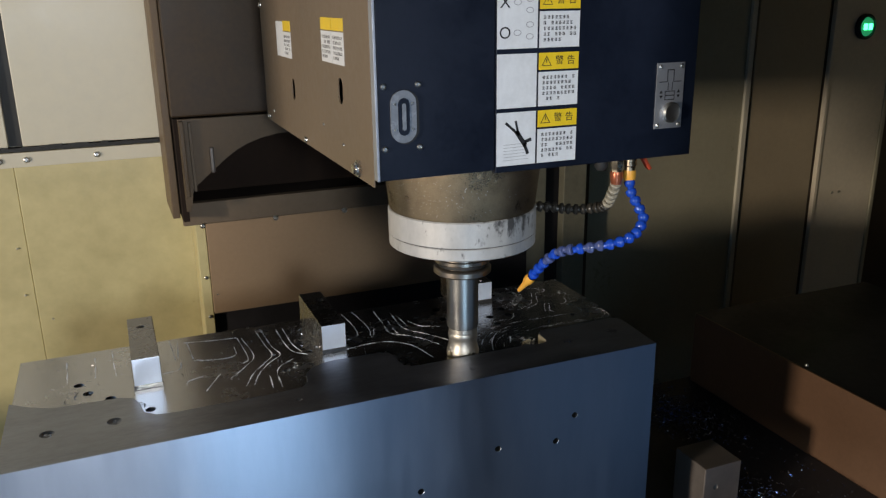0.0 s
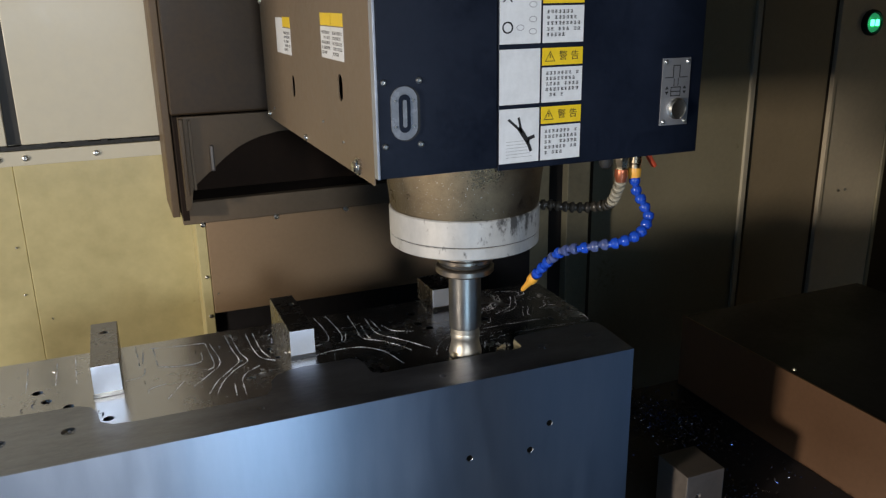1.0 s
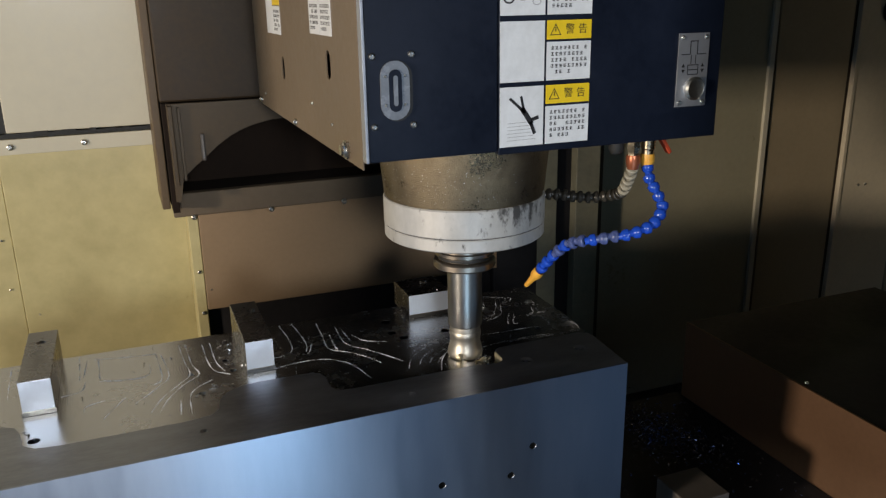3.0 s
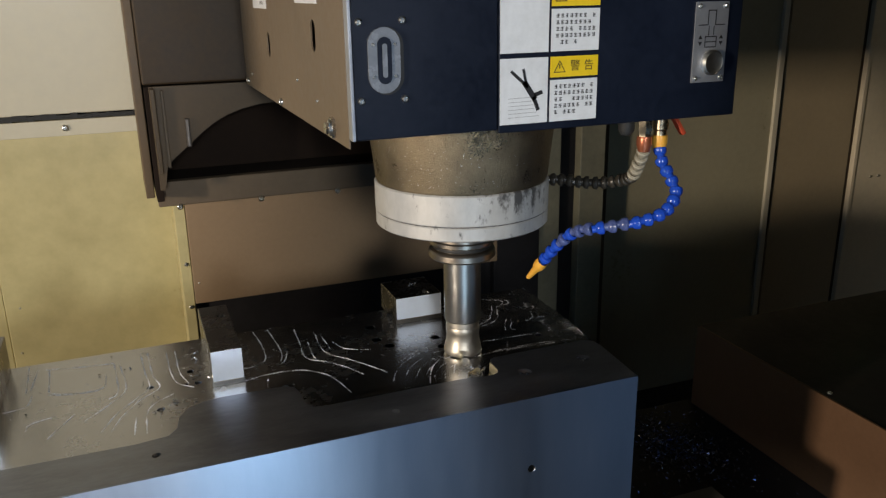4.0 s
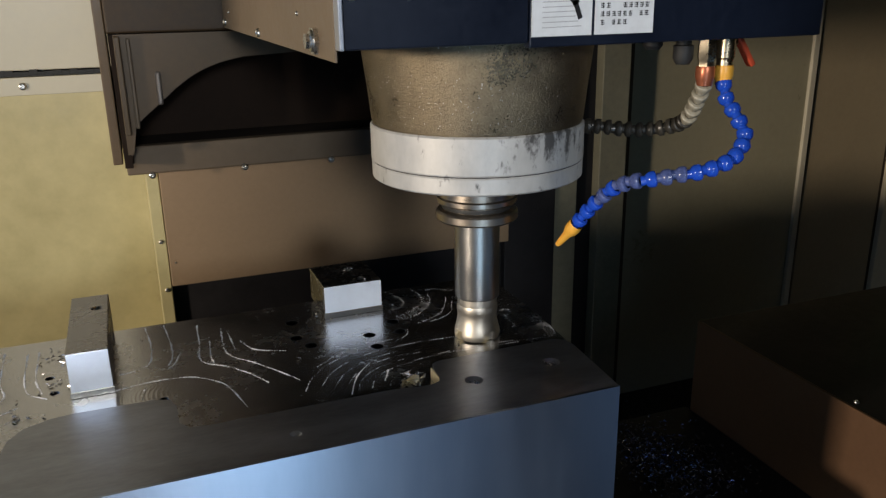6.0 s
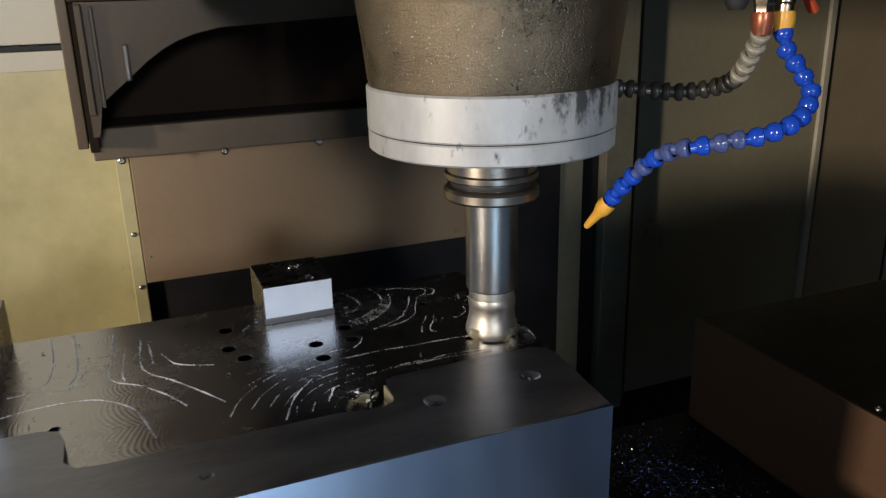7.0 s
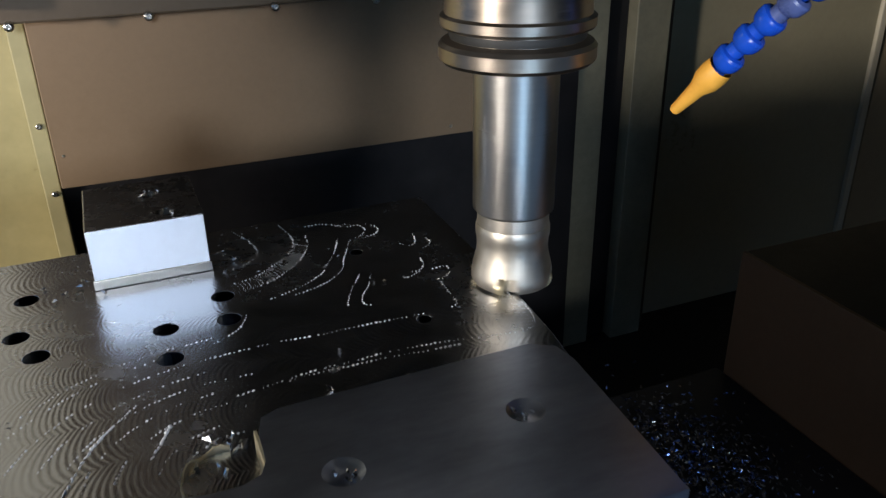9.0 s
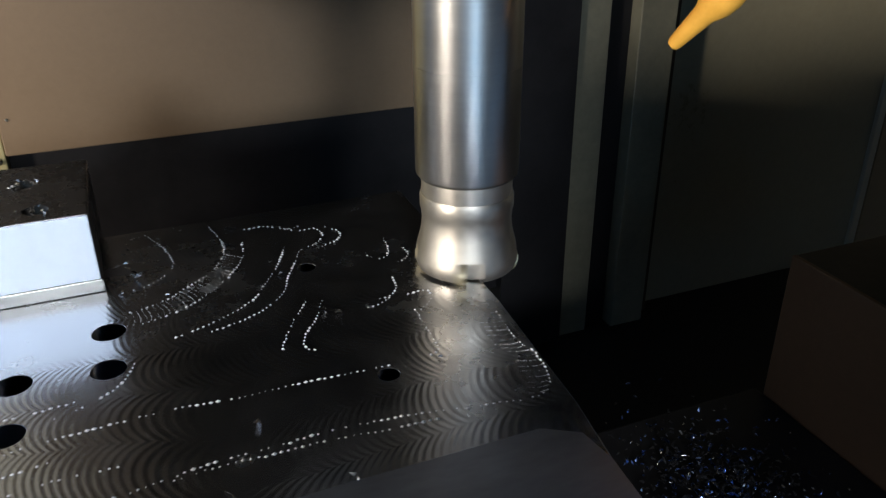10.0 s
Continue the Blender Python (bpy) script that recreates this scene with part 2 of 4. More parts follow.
def lathe(bm, profile, turns=48, m=None):
    """A body of revolution about z from pairs of radius and height."""
    m = m or Matrix()
    rings = []
    for r, z in profile:
        if r < 1e-6:
            rings.append([bm.verts.new(m @ Vector((0, 0, z)))])
        else:
            rings.append([bm.verts.new(m @ Vector((r * math.cos(a), r * math.sin(a), z))) for a in (2 * math.pi * k / turns for k in range(turns))])
    for low, high in zip(rings, rings[1:]):
        for k in range(turns):
            j = (k + 1) % turns
            if len(low) == 1 and len(high) == 1:
                continue
            if len(low) == 1:
                face = [low[0], high[j], high[k]]
            elif len(high) == 1:
                face = [low[k], low[j], high[0]]
            else:
                face = [low[k], low[j], high[j], high[k]]
            bm.faces.new(face).smooth = True
    return bm


def along(p, q):
    """A pose at p whose z axis points to q."""
    d = Vector(q) - Vector(p)
    return Matrix.Translation(p) @ d.to_track_quat("Z", "Y").to_matrix().to_4x4()


def rod(bm, p, q, r, turns=16):
    n = (Vector(q) - Vector(p)).length
    return lathe(bm, [(0, 0), (r, 0), (r, n), (0, n)], turns, along(p, q))


def prism(bm, outline, low, high, m=None):
    """A straight prism over an outline in x and y."""
    m = m or Matrix()
    a = [bm.verts.new(m @ Vector((x, y, low))) for x, y in outline]
    b = [bm.verts.new(m @ Vector((x, y, high))) for x, y in outline]
    n = len(outline)
    bm.faces.new(list(reversed(a)))
    bm.faces.new(b)
    for k in range(n):
        bm.faces.new([a[k], a[(k + 1) % n], b[(k + 1) % n], b[k]])
    bmesh.ops.recalc_face_normals(bm, faces=bm.faces)
    return bm


FRONT = pose(0, 0, 0, 90, 0, 0)      # outline (x, z), thickness to -y
SIDE = pose(0, 0, 0, 90, 0, -90)     # outline (-y, z), thickness to -x


def data_of(bm, name, mat):
    me = bpy.data.meshes.new(name)
    bmesh.ops.recalc_face_normals(bm, faces=bm.faces)
    bm.to_mesh(me)
    bm.free()
    me.materials.append(mat)
    if any(p.use_smooth for p in me.polygons):
        me.set_sharp_from_angle(angle=radians(30))
    return me


def part(name, bm, mat, parent=None, label=""):
    ob = new(name, data_of(bm, name, mat))
    ob.parent = parent
    return tagged(ob, label)


def thing(name, label, category, at=(0, 0, 0), group="", kind=""):
    ob = new(name)
    ob.location = at
    ob.empty_display_size = 0.05
    return tagged(ob, label, category, group, kind)


def solid(name, bm, mat, label="", category="", group="", kind=""):
    return tagged(part(name, bm, mat), label, category, group, kind)


def smooth(ob, degrees=35):
    ob.data.polygons.foreach_set("use_smooth", [True] * len(ob.data.polygons))
    ob.data.set_sharp_from_angle(angle=radians(degrees))
    return ob


def bored(ob, cutter):
    """Cuts the holes of a cutter bmesh out of a mesh object."""
    me = bpy.data.meshes.new("cutter")
    bmesh.ops.recalc_face_normals(cutter, faces=cutter.faces)
    cutter.to_mesh(me)
    cutter.free()
    tool = new("cutter", me)
    tool.parent = ob.parent
    mod = ob.modifiers.new("bore", "BOOLEAN")
    mod.operation, mod.object, mod.solver = "DIFFERENCE", tool, "EXACT"
    bpy.context.view_layer.update()
    shape = bpy.data.meshes.new_from_object(ob.evaluated_get(bpy.context.evaluated_depsgraph_get()))
    ob.modifiers.clear()
    ob.data = shape
    bpy.data.objects.remove(tool)
    return ob


def screw_mesh(r, h):
    """A button-head screw with a recessed drive, its head along z."""
    return lathe(bmesh.new(), [(r, 0), (r, h * 0.35), (r * 0.86, h * 0.75), (r * 0.55, h), (r * 0.45, h), (r * 0.38, h * 0.45), (0, h * 0.45)], 16)


SCREW = data_of(screw_mesh(0.0055, 0.004), "screw", M_BOLT)


def screw(parent, p, way, size=1.0, name="screw"):
    ob = new(name, SCREW)
    ob.parent = parent
    ob.matrix_basis = along(p, Vector(p) + Vector(way)) @ Matrix.Scale(size, 4)
    return ob


def lettering(text, high, mat, m, parent, name="lettering"):
    curve = bpy.data.curves.new(name, "FONT")
    curve.body, curve.size, curve.align_x, curve.align_y, curve.extrude = text, high, "CENTER", "CENTER", 0.0002
    ob = new(name, curve)
    bpy.context.view_layer.update()
    me = bpy.data.meshes.new_from_object(ob.evaluated_get(bpy.context.evaluated_depsgraph_get()))
    bpy.data.objects.remove(ob)
    me.materials.clear()
    me.materials.append(mat)
    made = new(name, me)
    made.parent = parent
    made.matrix_basis = m
    return made


# ---- enclosure ----
wall = thing("wall_back", "cream and olive sheet metal back wall of the machine enclosure", "wall", kind="structure")
part("sheet", cube(-1.62, 0.985, 0.30, 2.50, 1.02, 2.45), M_CREAM, wall)
upper = part("upper_panel", cube(-0.705, 0.962, 1.262, -0.36, 0.984, 2.44, 0.002), M_CREAM, wall, "pale cream sheet metal panel")
part("side_panel", cube(-1.60, 0.962, 1.262, -0.735, 0.984, 2.44, 0.002), M_CREAM, wall)
part("panel_gap", cube(-0.735, 0.975, 1.262, -0.705, 0.984, 2.44), M_GAP, wall, "dark gap between two panels")
seal = bmesh.new()
rng = random.Random(4)
for k in range(60):
    x = -1.2 + k * 0.0145
    box(seal, x, 0.955, 1.2515 + rng.uniform(-0.001, 0.001), x + 0.0150, 0.983, 1.2610 + rng.uniform(-0.0018, 0.003))
part("sealant", seal, M_GAP, wall, "ragged black sealant bead")
part("lower_panel", cube(-0.730, 0.952, 0.301, -0.335, 0.984, 1.250, 0.002), M_CREAM_LOW, wall, "oily yellowish cream sheet panel")
part("lower_side_panel", cube(-1.60, 0.955, 0.301, -0.7308, 0.984, 1.250, 0.002), M_CREAM_LOW, wall)
part("seam_strip", cube(-1.60, 0.947, 1.216, -0.30, 0.953, 1.2505, 0.001), M_CREAM, wall)
for x in (-1.0, -0.86, -0.757, -0.700, -0.547, -0.389):
    screw(wall, (x, 0.947, 1.2335), (0, -1, 0), 1.35)
for x, z in ((-0.752, 1.02), (-0.752, 0.90), (-0.70, 0.83), (-0.712, 0.72)):
    screw(wall, (x, 0.953, z), (0, -1, 0), 0.5)

right = thing("wall_back_right", "olive grey ribbed sheet metal wall in half shade", "wall", kind="structure")
part("panel", cube(0.80, 0.900, 0.301, 1.385, 0.93, 2.44, 0.002), M_GREENISH, right)
part("rib", cube(1.385, 0.891, 0.301, 1.404, 0.93, 2.44, 0.002), M_CREAM, right, "bright folded sheet edge")
part("groove", cube(1.404, 0.908, 0.301, 1.420, 0.95, 2.44), M_BROWN_DARK, right)
part("panel", cube(1.420, 0.901, 0.301, 1.716, 0.95, 2.44, 0.002), M_PANEL_BROWN, right)
part("groove", cube(1.716, 0.908, 0.301, 1.734, 0.955, 2.44), M_BROWN_DARK, right)
part("rib", cube(1.734, 0.892, 0.301, 1.748, 0.95, 2.44, 0.002), M_POST, right)
part("panel", cube(1.748, 0.897, 0.301, 2.010, 0.96, 2.44, 0.002), M_POST, right, "paler beige post panel")
part("rib", cube(2.010, 0.890, 0.301, 2.025, 0.96, 2.44, 0.002), M_GREENISH, right)
part("panel", cube(2.025, 0.945, 0.301, 2.48, 0.97, 2.44, 0.002), M_BROWN_DARK, right)
for x in (1.822, 1.855):
    screw(right, (x, 0.897, 0.908), (0, -1, 0), 0.9)

strips = thing("column_side_cover", "brown and olive folded sheet strips beside the machine column", "cover")
part("strip", cube(0.44, 0.84, 0.301, 0.575, 0.90, 2.4, 0.002), M_BLACK, strips)
part("strip", cube(0.575, 0.85, 0.301, 0.640, 0.90, 2.4, 0.002), M_STRIP, strips)
part("strip", cube(0.640, 0.87, 0.301, 0.695, 0.90, 2.4, 0.002), M_BLACK, strips)
part("strip", cube(0.695, 0.84, 0.301, 0.770, 0.90, 2.4, 0.002), M_STRIP, strips)
part("strip", cube(0.770, 0.87, 0.301, 0.800, 0.92, 2.4, 0.002), M_BROWN_DARK, strips)

left = thing("wall_left", "unseen cream side wall, its openings and post added to shape light", "wall", kind="structure")
# out of view: added to keep the side light off the apron's right
part("post", cube(-1.66, -0.26, 0.80, -1.62, -0.02, 1.90), M_CREAM, left)
part("panel", cube(-1.66, 0.98, 0.80, -1.62, 1.02, 1.90), M_CREAM, left)
part("sill", cube(-1.66, -1.32, 0.30, -1.62, 1.02, 0.80), M_CREAM, left)
part("header", cube(-1.66, -1.32, 1.90, -1.62, 1.02, 2.45), M_CREAM, left)
solid("wall_right", cube(2.50, -1.32, 0.30, 2.54, 1.02, 2.45), M_GREENISH, "olive grey sheet metal side wall", "wall", kind="structure")
# out of view: closes the top to lower the fill light
solid("ceiling", cube(-1.66, -1.36, 2.45, 2.54, 1.02, 2.49), M_GREENISH, "unseen sheet metal roof, added to keep sky light out", "ceiling", kind="structure")
solid("floor", cube(-1.66, -1.32, 0.26, 2.54, 1.02, 0.30), M_BLACK, "black oily chip pan", "floor", kind="structure")
# behind the camera: wall added only to bound the front light
front = thing("wall_front", "unseen front wall, its wide opening sized to shape the light", "wall", kind="structure")
part("side_panel", cube(-1.62, -1.36, 0.26, -1.02, -1.32, 2.45), M_CREAM, front)
part("header", cube(-1.02, -1.36, 1.95, 0.15, -1.32, 2.45), M_GREENISH, front)
# unseen door added to keep front lamps off the right wall and guard
sliding = thing("unseen_door_1", "unseen dark door, open below, added to block front light", "door", kind="structure")
part("upper_panel", cube(0.08, -0.78, 0.90, 2.50, -0.745, 2.449), M_BROWN_DARK, sliding)
# unseen stile, there for the dark band mirrored in the die front
part("post", cube(0.19, -0.78, 0.301, 0.31, -0.745, 0.899), M_BROWN_DARK, sliding)
part("lower_panel", cube(1.20, -0.78, 0.301, 2.50, -0.745, 0.899), M_BROWN_DARK, sliding)

signal = thing("signal_light", "round green signal light with two lit segments in a dark bezel", "light", (1.870, 0.897, 1.474))
part("bezel", lathe(bmesh.new(), [(0, 0), (0.042, 0), (0.042, 0.012), (0.034, 0.018), (0.031, 0.010), (0, 0.010)], 32, pose(0, 0, 0, 90)), M_RUBBER_SHADE, signal)
part("lens", lathe(bmesh.new(), [(0.031, 0.010), (0.029, 0.014), (0.016, 0.016), (0, 0.0165)], 32, pose(0, 0, 0, 90)), glowing("green_lens", (0.02, 0.45, 0.18), 0.5), signal)
for x in (-0.011, 0.011):
    part("segment", cube(x - 0.007, -0.020, -0.010, x + 0.007, -0.014, 0.010, 0.002), M_GLOW, signal, "glowing green segment")

# ---- machine column ----
column = thing("machine_column", "dark brown sheet metal column cover with an arched plate", "column cover", (0, 0, 1.06))


def up(bm):
    bmesh.ops.translate(bm, vec=(0, 0, -1.06), verts=bm.verts)
    return bm


part("cover", up(cube(-0.382, 0.735, 1.336, 0.43, 0.94, 2.40, 0.004)), M_BROWN_DARK, column)
part("side_flange", up(cube(-0.400, 0.760, 1.10, -0.383, 0.945, 2.40, 0.002)), M_PLATE_BROWN, column)
arch = [(-0.372, 1.128), (-0.372, 1.336), (0.30, 1.336), (0.30, 1.312)]
arch += [(-0.157 + 0.457 * (1 - k / 8) , 1.291 + 0.021 * (1 - k / 8)) for k in range(1, 8)]
arch += [(-0.157, 1.291), (-0.196, 1.283), (-0.225, 1.273), (-0.249, 1.261), (-0.277, 1.242), (-0.303, 1.220), (-0.328, 1.200), (-0.352, 1.180), (-0.362, 1.128)]
part("arched_plate", up(prism(bmesh.new(), arch, -0.712, -0.700, FRONT)), M_PLATE_BROWN, column, "bronze brown plate cut out in an arch")
part("fold", up(cube(-0.372, 0.680, 1.165, -0.362, 0.700, 1.334, 0.002)), M_PLATE_BROWN, column, "bright folded edge")
part("fold", up(cube(-0.352, 0.688, 1.175, -0.346, 0.700, 1.330, 0.002)), M_BROWN, column)
part("handle_slot", up(cube(-0.311, 0.690, 1.214, -0.302, 0.700, 1.272, 0.003)), M_REST, column, "worn pull tab")
# recess faces coloured as if in the head's shade
part("recess", up(cube(-0.360, 0.90, 1.10, 0.43, 0.935, 1.336)), M_ARCH_SHADE, column, "inside of the arch, shade put into its black colour")
part("recess_side", up(cube(-0.380, 0.72, 1.10, -0.366, 0.935, 1.334)), M_ARCH_SHADE, column)
part("lip", up(cube(-0.378, 0.770, 1.076, 0.44, 0.795, 1.130, 0.003)), M_BROWN, column, "brown folded lower lip")
part("lip_top", up(cube(-0.378, 0.795, 1.118, 0.44, 0.90, 1.129)), M_ARCH_SHADE, column)
for x in (-0.335, -0.162, 0.012, 0.165, 0.32):
    screw(column, (x, 0.769, 1.074 - 1.06), (0, -1, 0), 1.25)
apron = thing("column_apron", "bronze brown sheet metal apron below the column cover", "panel", (0, 0, 0.5))
part("sheet", cube(-0.322, 0.838, 0.322, 0.45, 0.852, 0.575, 0.002), M_APRON, apron)
part("edge_strip", cube(-0.347, 0.842, -0.06, -0.323, 0.950, 0.575, 0.002), M_CREAM_LOW, apron, "cream folded edge strip")
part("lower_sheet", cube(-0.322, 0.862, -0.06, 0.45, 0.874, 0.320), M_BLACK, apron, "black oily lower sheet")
for z in (0.36, 0.255):
    screw(apron, (-0.333, 0.842, z + 0.06), (0, -1, 0), 0.9)
screw(apron, (-0.310, 0.838, 0.373), (0, -1, 0), 0.4)
screw(apron, (0.315, 0.838, 0.338), (0, -1, 0), 0.6)

# ---- spindle head ----
head = thing("machining_unit", "boxy machining unit with navy front cover and brown side cover", "machining unit", (0, 0, 1.35))


def hd(bm):
    bmesh.ops.translate(bm, vec=(0, 0, -1.35), verts=bm.verts)
    return bm


part("front_cover", hd(cube(-0.0385, -0.200, 1.356, 0.283, -0.188, 2.10, 0.0015)), M_NAVY, head, "navy painted front cover")
part("front_cover", hd(cube(-0.200, -0.200, 1.360, -0.0395, -0.188, 2.10, 0.0015)), M_NAVY, head, "navy painted front cover")
part("corner_edge", hd(cube(-0.2045, -0.2015, 1.360, -0.2005, -0.187, 2.10, 0.001)), M_PLATE, head, "bright worn corner edge")
side = part("side_cover", hd(cube(-0.205, -0.187, 1.350, -0.203, 0.530, 2.10, 0.0005)), M_BROWN, head, "bronze brown side cover with two oval slots")
cut = bmesh.new()
for y, z in ((0.262, 1.434), (-0.046, 1.460)):
    oval = []
    for k in range(24):
        a = 2 * math.pi * k / 24
        oval.append((-(y + 0.0125 * math.cos(a)), z - 1.35 + 0.0125 * math.sin(a) + (0.006 if math.sin(a) > 0 else -0.006)))
    prism(cut, oval, 0.15, 0.25, SIDE)
bored(side, cut)
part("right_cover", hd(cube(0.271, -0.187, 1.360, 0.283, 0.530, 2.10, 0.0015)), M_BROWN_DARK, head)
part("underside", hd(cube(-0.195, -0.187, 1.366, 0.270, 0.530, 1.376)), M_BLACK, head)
part("back_plate", hd(cube(-0.195, 0.520, 1.377, 0.270, 0.530, 2.10)), M_BLACK, head)
for p in ((-0.193, 1.479), (-0.147, 1.480), (-0.193, 1.401), (-0.146, 1.401)):
    screw(head, (p[0], -0.200, p[1] - 1.35), (0, -1, 0), 0.75)
for y, z, s in ((-0.123, 1.364, 1.9), (0.185, 1.357, 1.0), (0.501, 1.347 + 0.012, 1.0), (0.52, 1.575, 1.0), (0.45, 1.375, 0.5), (0.06, 1.40, 0.4), (-0.05, 1.385, 0.4)):
    screw(head, (-0.205, y, z - 1.35), (-1, 0, 0), s)
rod_bm = bmesh.new()
lathe(rod_bm, [(0.0, 0), (0.0125, 0), (0.0125, 0.004), (0.007, 0.004), (0.007, 0.010), (0, 0.010)], 6, along((-0.205, -0.123, 0.014), (-0.3, -0.123, 0.014)))
part("hex_bolt", rod_bm, M_BOLT, head, "large bright hex bolt")


def stadium(cx, cz, w, h, n=12):
    r, s = w / 2, h / 2 - w / 2
    pts = [(cx + r * math.cos(math.pi * k / n), cz + s + r * math.sin(math.pi * k / n)) for k in range(n + 1)]
    return pts + [(cx - r * math.cos(math.pi * k / n), cz - s - r * math.sin(math.pi * k / n)) for k in range(n + 1)]


glass = thing("sight_glass", "grey oval oil sight glass screwed to the navy cover", "gauge", (-0.168, -0.200, 1.441))
# black outline shifted right and down: the frame's cast shadow as a shape
part("drop_shadow", prism(bmesh.new(), stadium(0.003, -0.001, 0.037, 0.068), 0, 0.0012, FRONT), M_RUBBER_SHADE, glass)
part("frame", prism(bmesh.new(), stadium(0, 0, 0.034, 0.066), 0.0012, 0.004, FRONT), M_SIGHT, glass, "grey oval frame")
part("window", prism(bmesh.new(), stadium(0, 0, 0.015, 0.047), 0.004, 0.0052, FRONT), M_NAVY, glass, "dark gauge window")
part("tube", prism(bmesh.new(), stadium(0, 0, 0.005, 0.034), 0.0052, 0.0062, FRONT), M_SIGHT, glass)
for x in (-0.0115, 0.0115):
    for z in (-0.016, 0.016):
        screw(glass, (x, -0.004, z), (0, -1, 0), 0.3)

plate = thing("release_plate", "brushed metal tool release plate with a round button", "control plate", (0.238, -0.200, 1.4445))
part("plate", prism(bmesh.new(), [(-0.0235, -0.0465), (0.0235, -0.0465), (0.0235, 0.0465), (-0.0235, 0.0465)], 0, 0.0016, FRONT), M_PLATE, plate)
part("button", lathe(bmesh.new(), [(0.0150, 0), (0.0150, 0.004), (0.0125, 0.0065), (0.0115, 0.0060), (0, 0.0060)], 32, Matrix.Translation((0.003, -0.0016, -0.0235)) @ pose(0, 0, 0, 90)), M_BOLT, plate, "round metal push button")
drawn = bmesh.new()
for x0, z0, x1, z1 in ((-0.019, 0.0195, -0.006, 0.0207), (0.006, 0.0195, 0.019, 0.0207), (-0.006, 0.020, -0.0048, 0.0365), (0.0048, 0.020, 0.006, 0.0365), (-0.006, 0.036, 0.006, 0.0372),
                       (-0.0085, 0.000, 0.0085, 0.0012), (-0.0085, 0.006, 0.0085, 0.0072), (-0.0085, -0.006, 0.0085, -0.0048), (-0.0085, -0.006, -0.0075, 0.007), (0.0075, -0.006, 0.0085, 0.007),
                       (-0.004, 0.008, -0.003, 0.019), (0.003, 0.008, 0.004, 0.019)):
    prism(drawn, [(x0, z0), (x1, z0), (x1, z1), (x0, z1)], 0.0016, 0.0019, FRONT)
for x in (-0.015, 0.015):
    prism(drawn, [(x - 0.0028, 0.004), (x + 0.0028, 0.004), (x, 0.0085)], 0.0016, 0.0019, FRONT)
    prism(drawn, [(x + 0.0028, 0.001), (x - 0.0028, 0.001), (x, -0.0035)], 0.0016, 0.0019, FRONT)
part("diagram", drawn, M_INK, plate, "black line diagram of a tool holder")
for x in (-0.0185, 0.0185):
    for z in (-0.0415, 0.0415):
        screw(plate, (x, -0.0016, z), (0, -1, 0), 0.55)


def sheet(parent, name, x0, z0, x1, z1, mat, thick=0.0006, base=0.0):
    return part(name, prism(bmesh.new(), [(x0, z0), (x1, z0), (x1, z1), (x0, z1)], base, base + thick, FRONT), mat, parent)


def warning_text(parent, x0, z0, x1, z1, rows, cols, rng):
    """Unreadable print: rows of small bars the size of its characters."""
    bm = bmesh.new()
    dx, dz = (x1 - x0) / cols, (z1 - z0) / rows
    for r in range(rows):
        for c in range(cols):
            if rng.random() < 0.10 or (r == rows - 1 and c > cols * 0.55):
                continue
            x, z = x0 + c * dx, z1 - (r + 1) * dz
            for k in range(3):
                h = z + dz * (0.14 + 0.22 * k)
                a, b = x + dx * rng.uniform(0.10, 0.25), x + dx * rng.uniform(0.70, 0.88)
                prism(bm, [(a, h), (b, h), (b, h + dz * 0.11), (a, h + dz * 0.11)], 0.0006, 0.0008, FRONT)
            a = x + dx * rng.uniform(0.3, 0.6)
            prism(bm, [(a, z + dz * 0.12), (a + dx * 0.13, z + dz * 0.12), (a + dx * 0.13, z + dz * 0.75), (a, z + dz * 0.75)], 0.0006, 0.0009, FRONT)
    return part("print", bm, M_INK, parent)


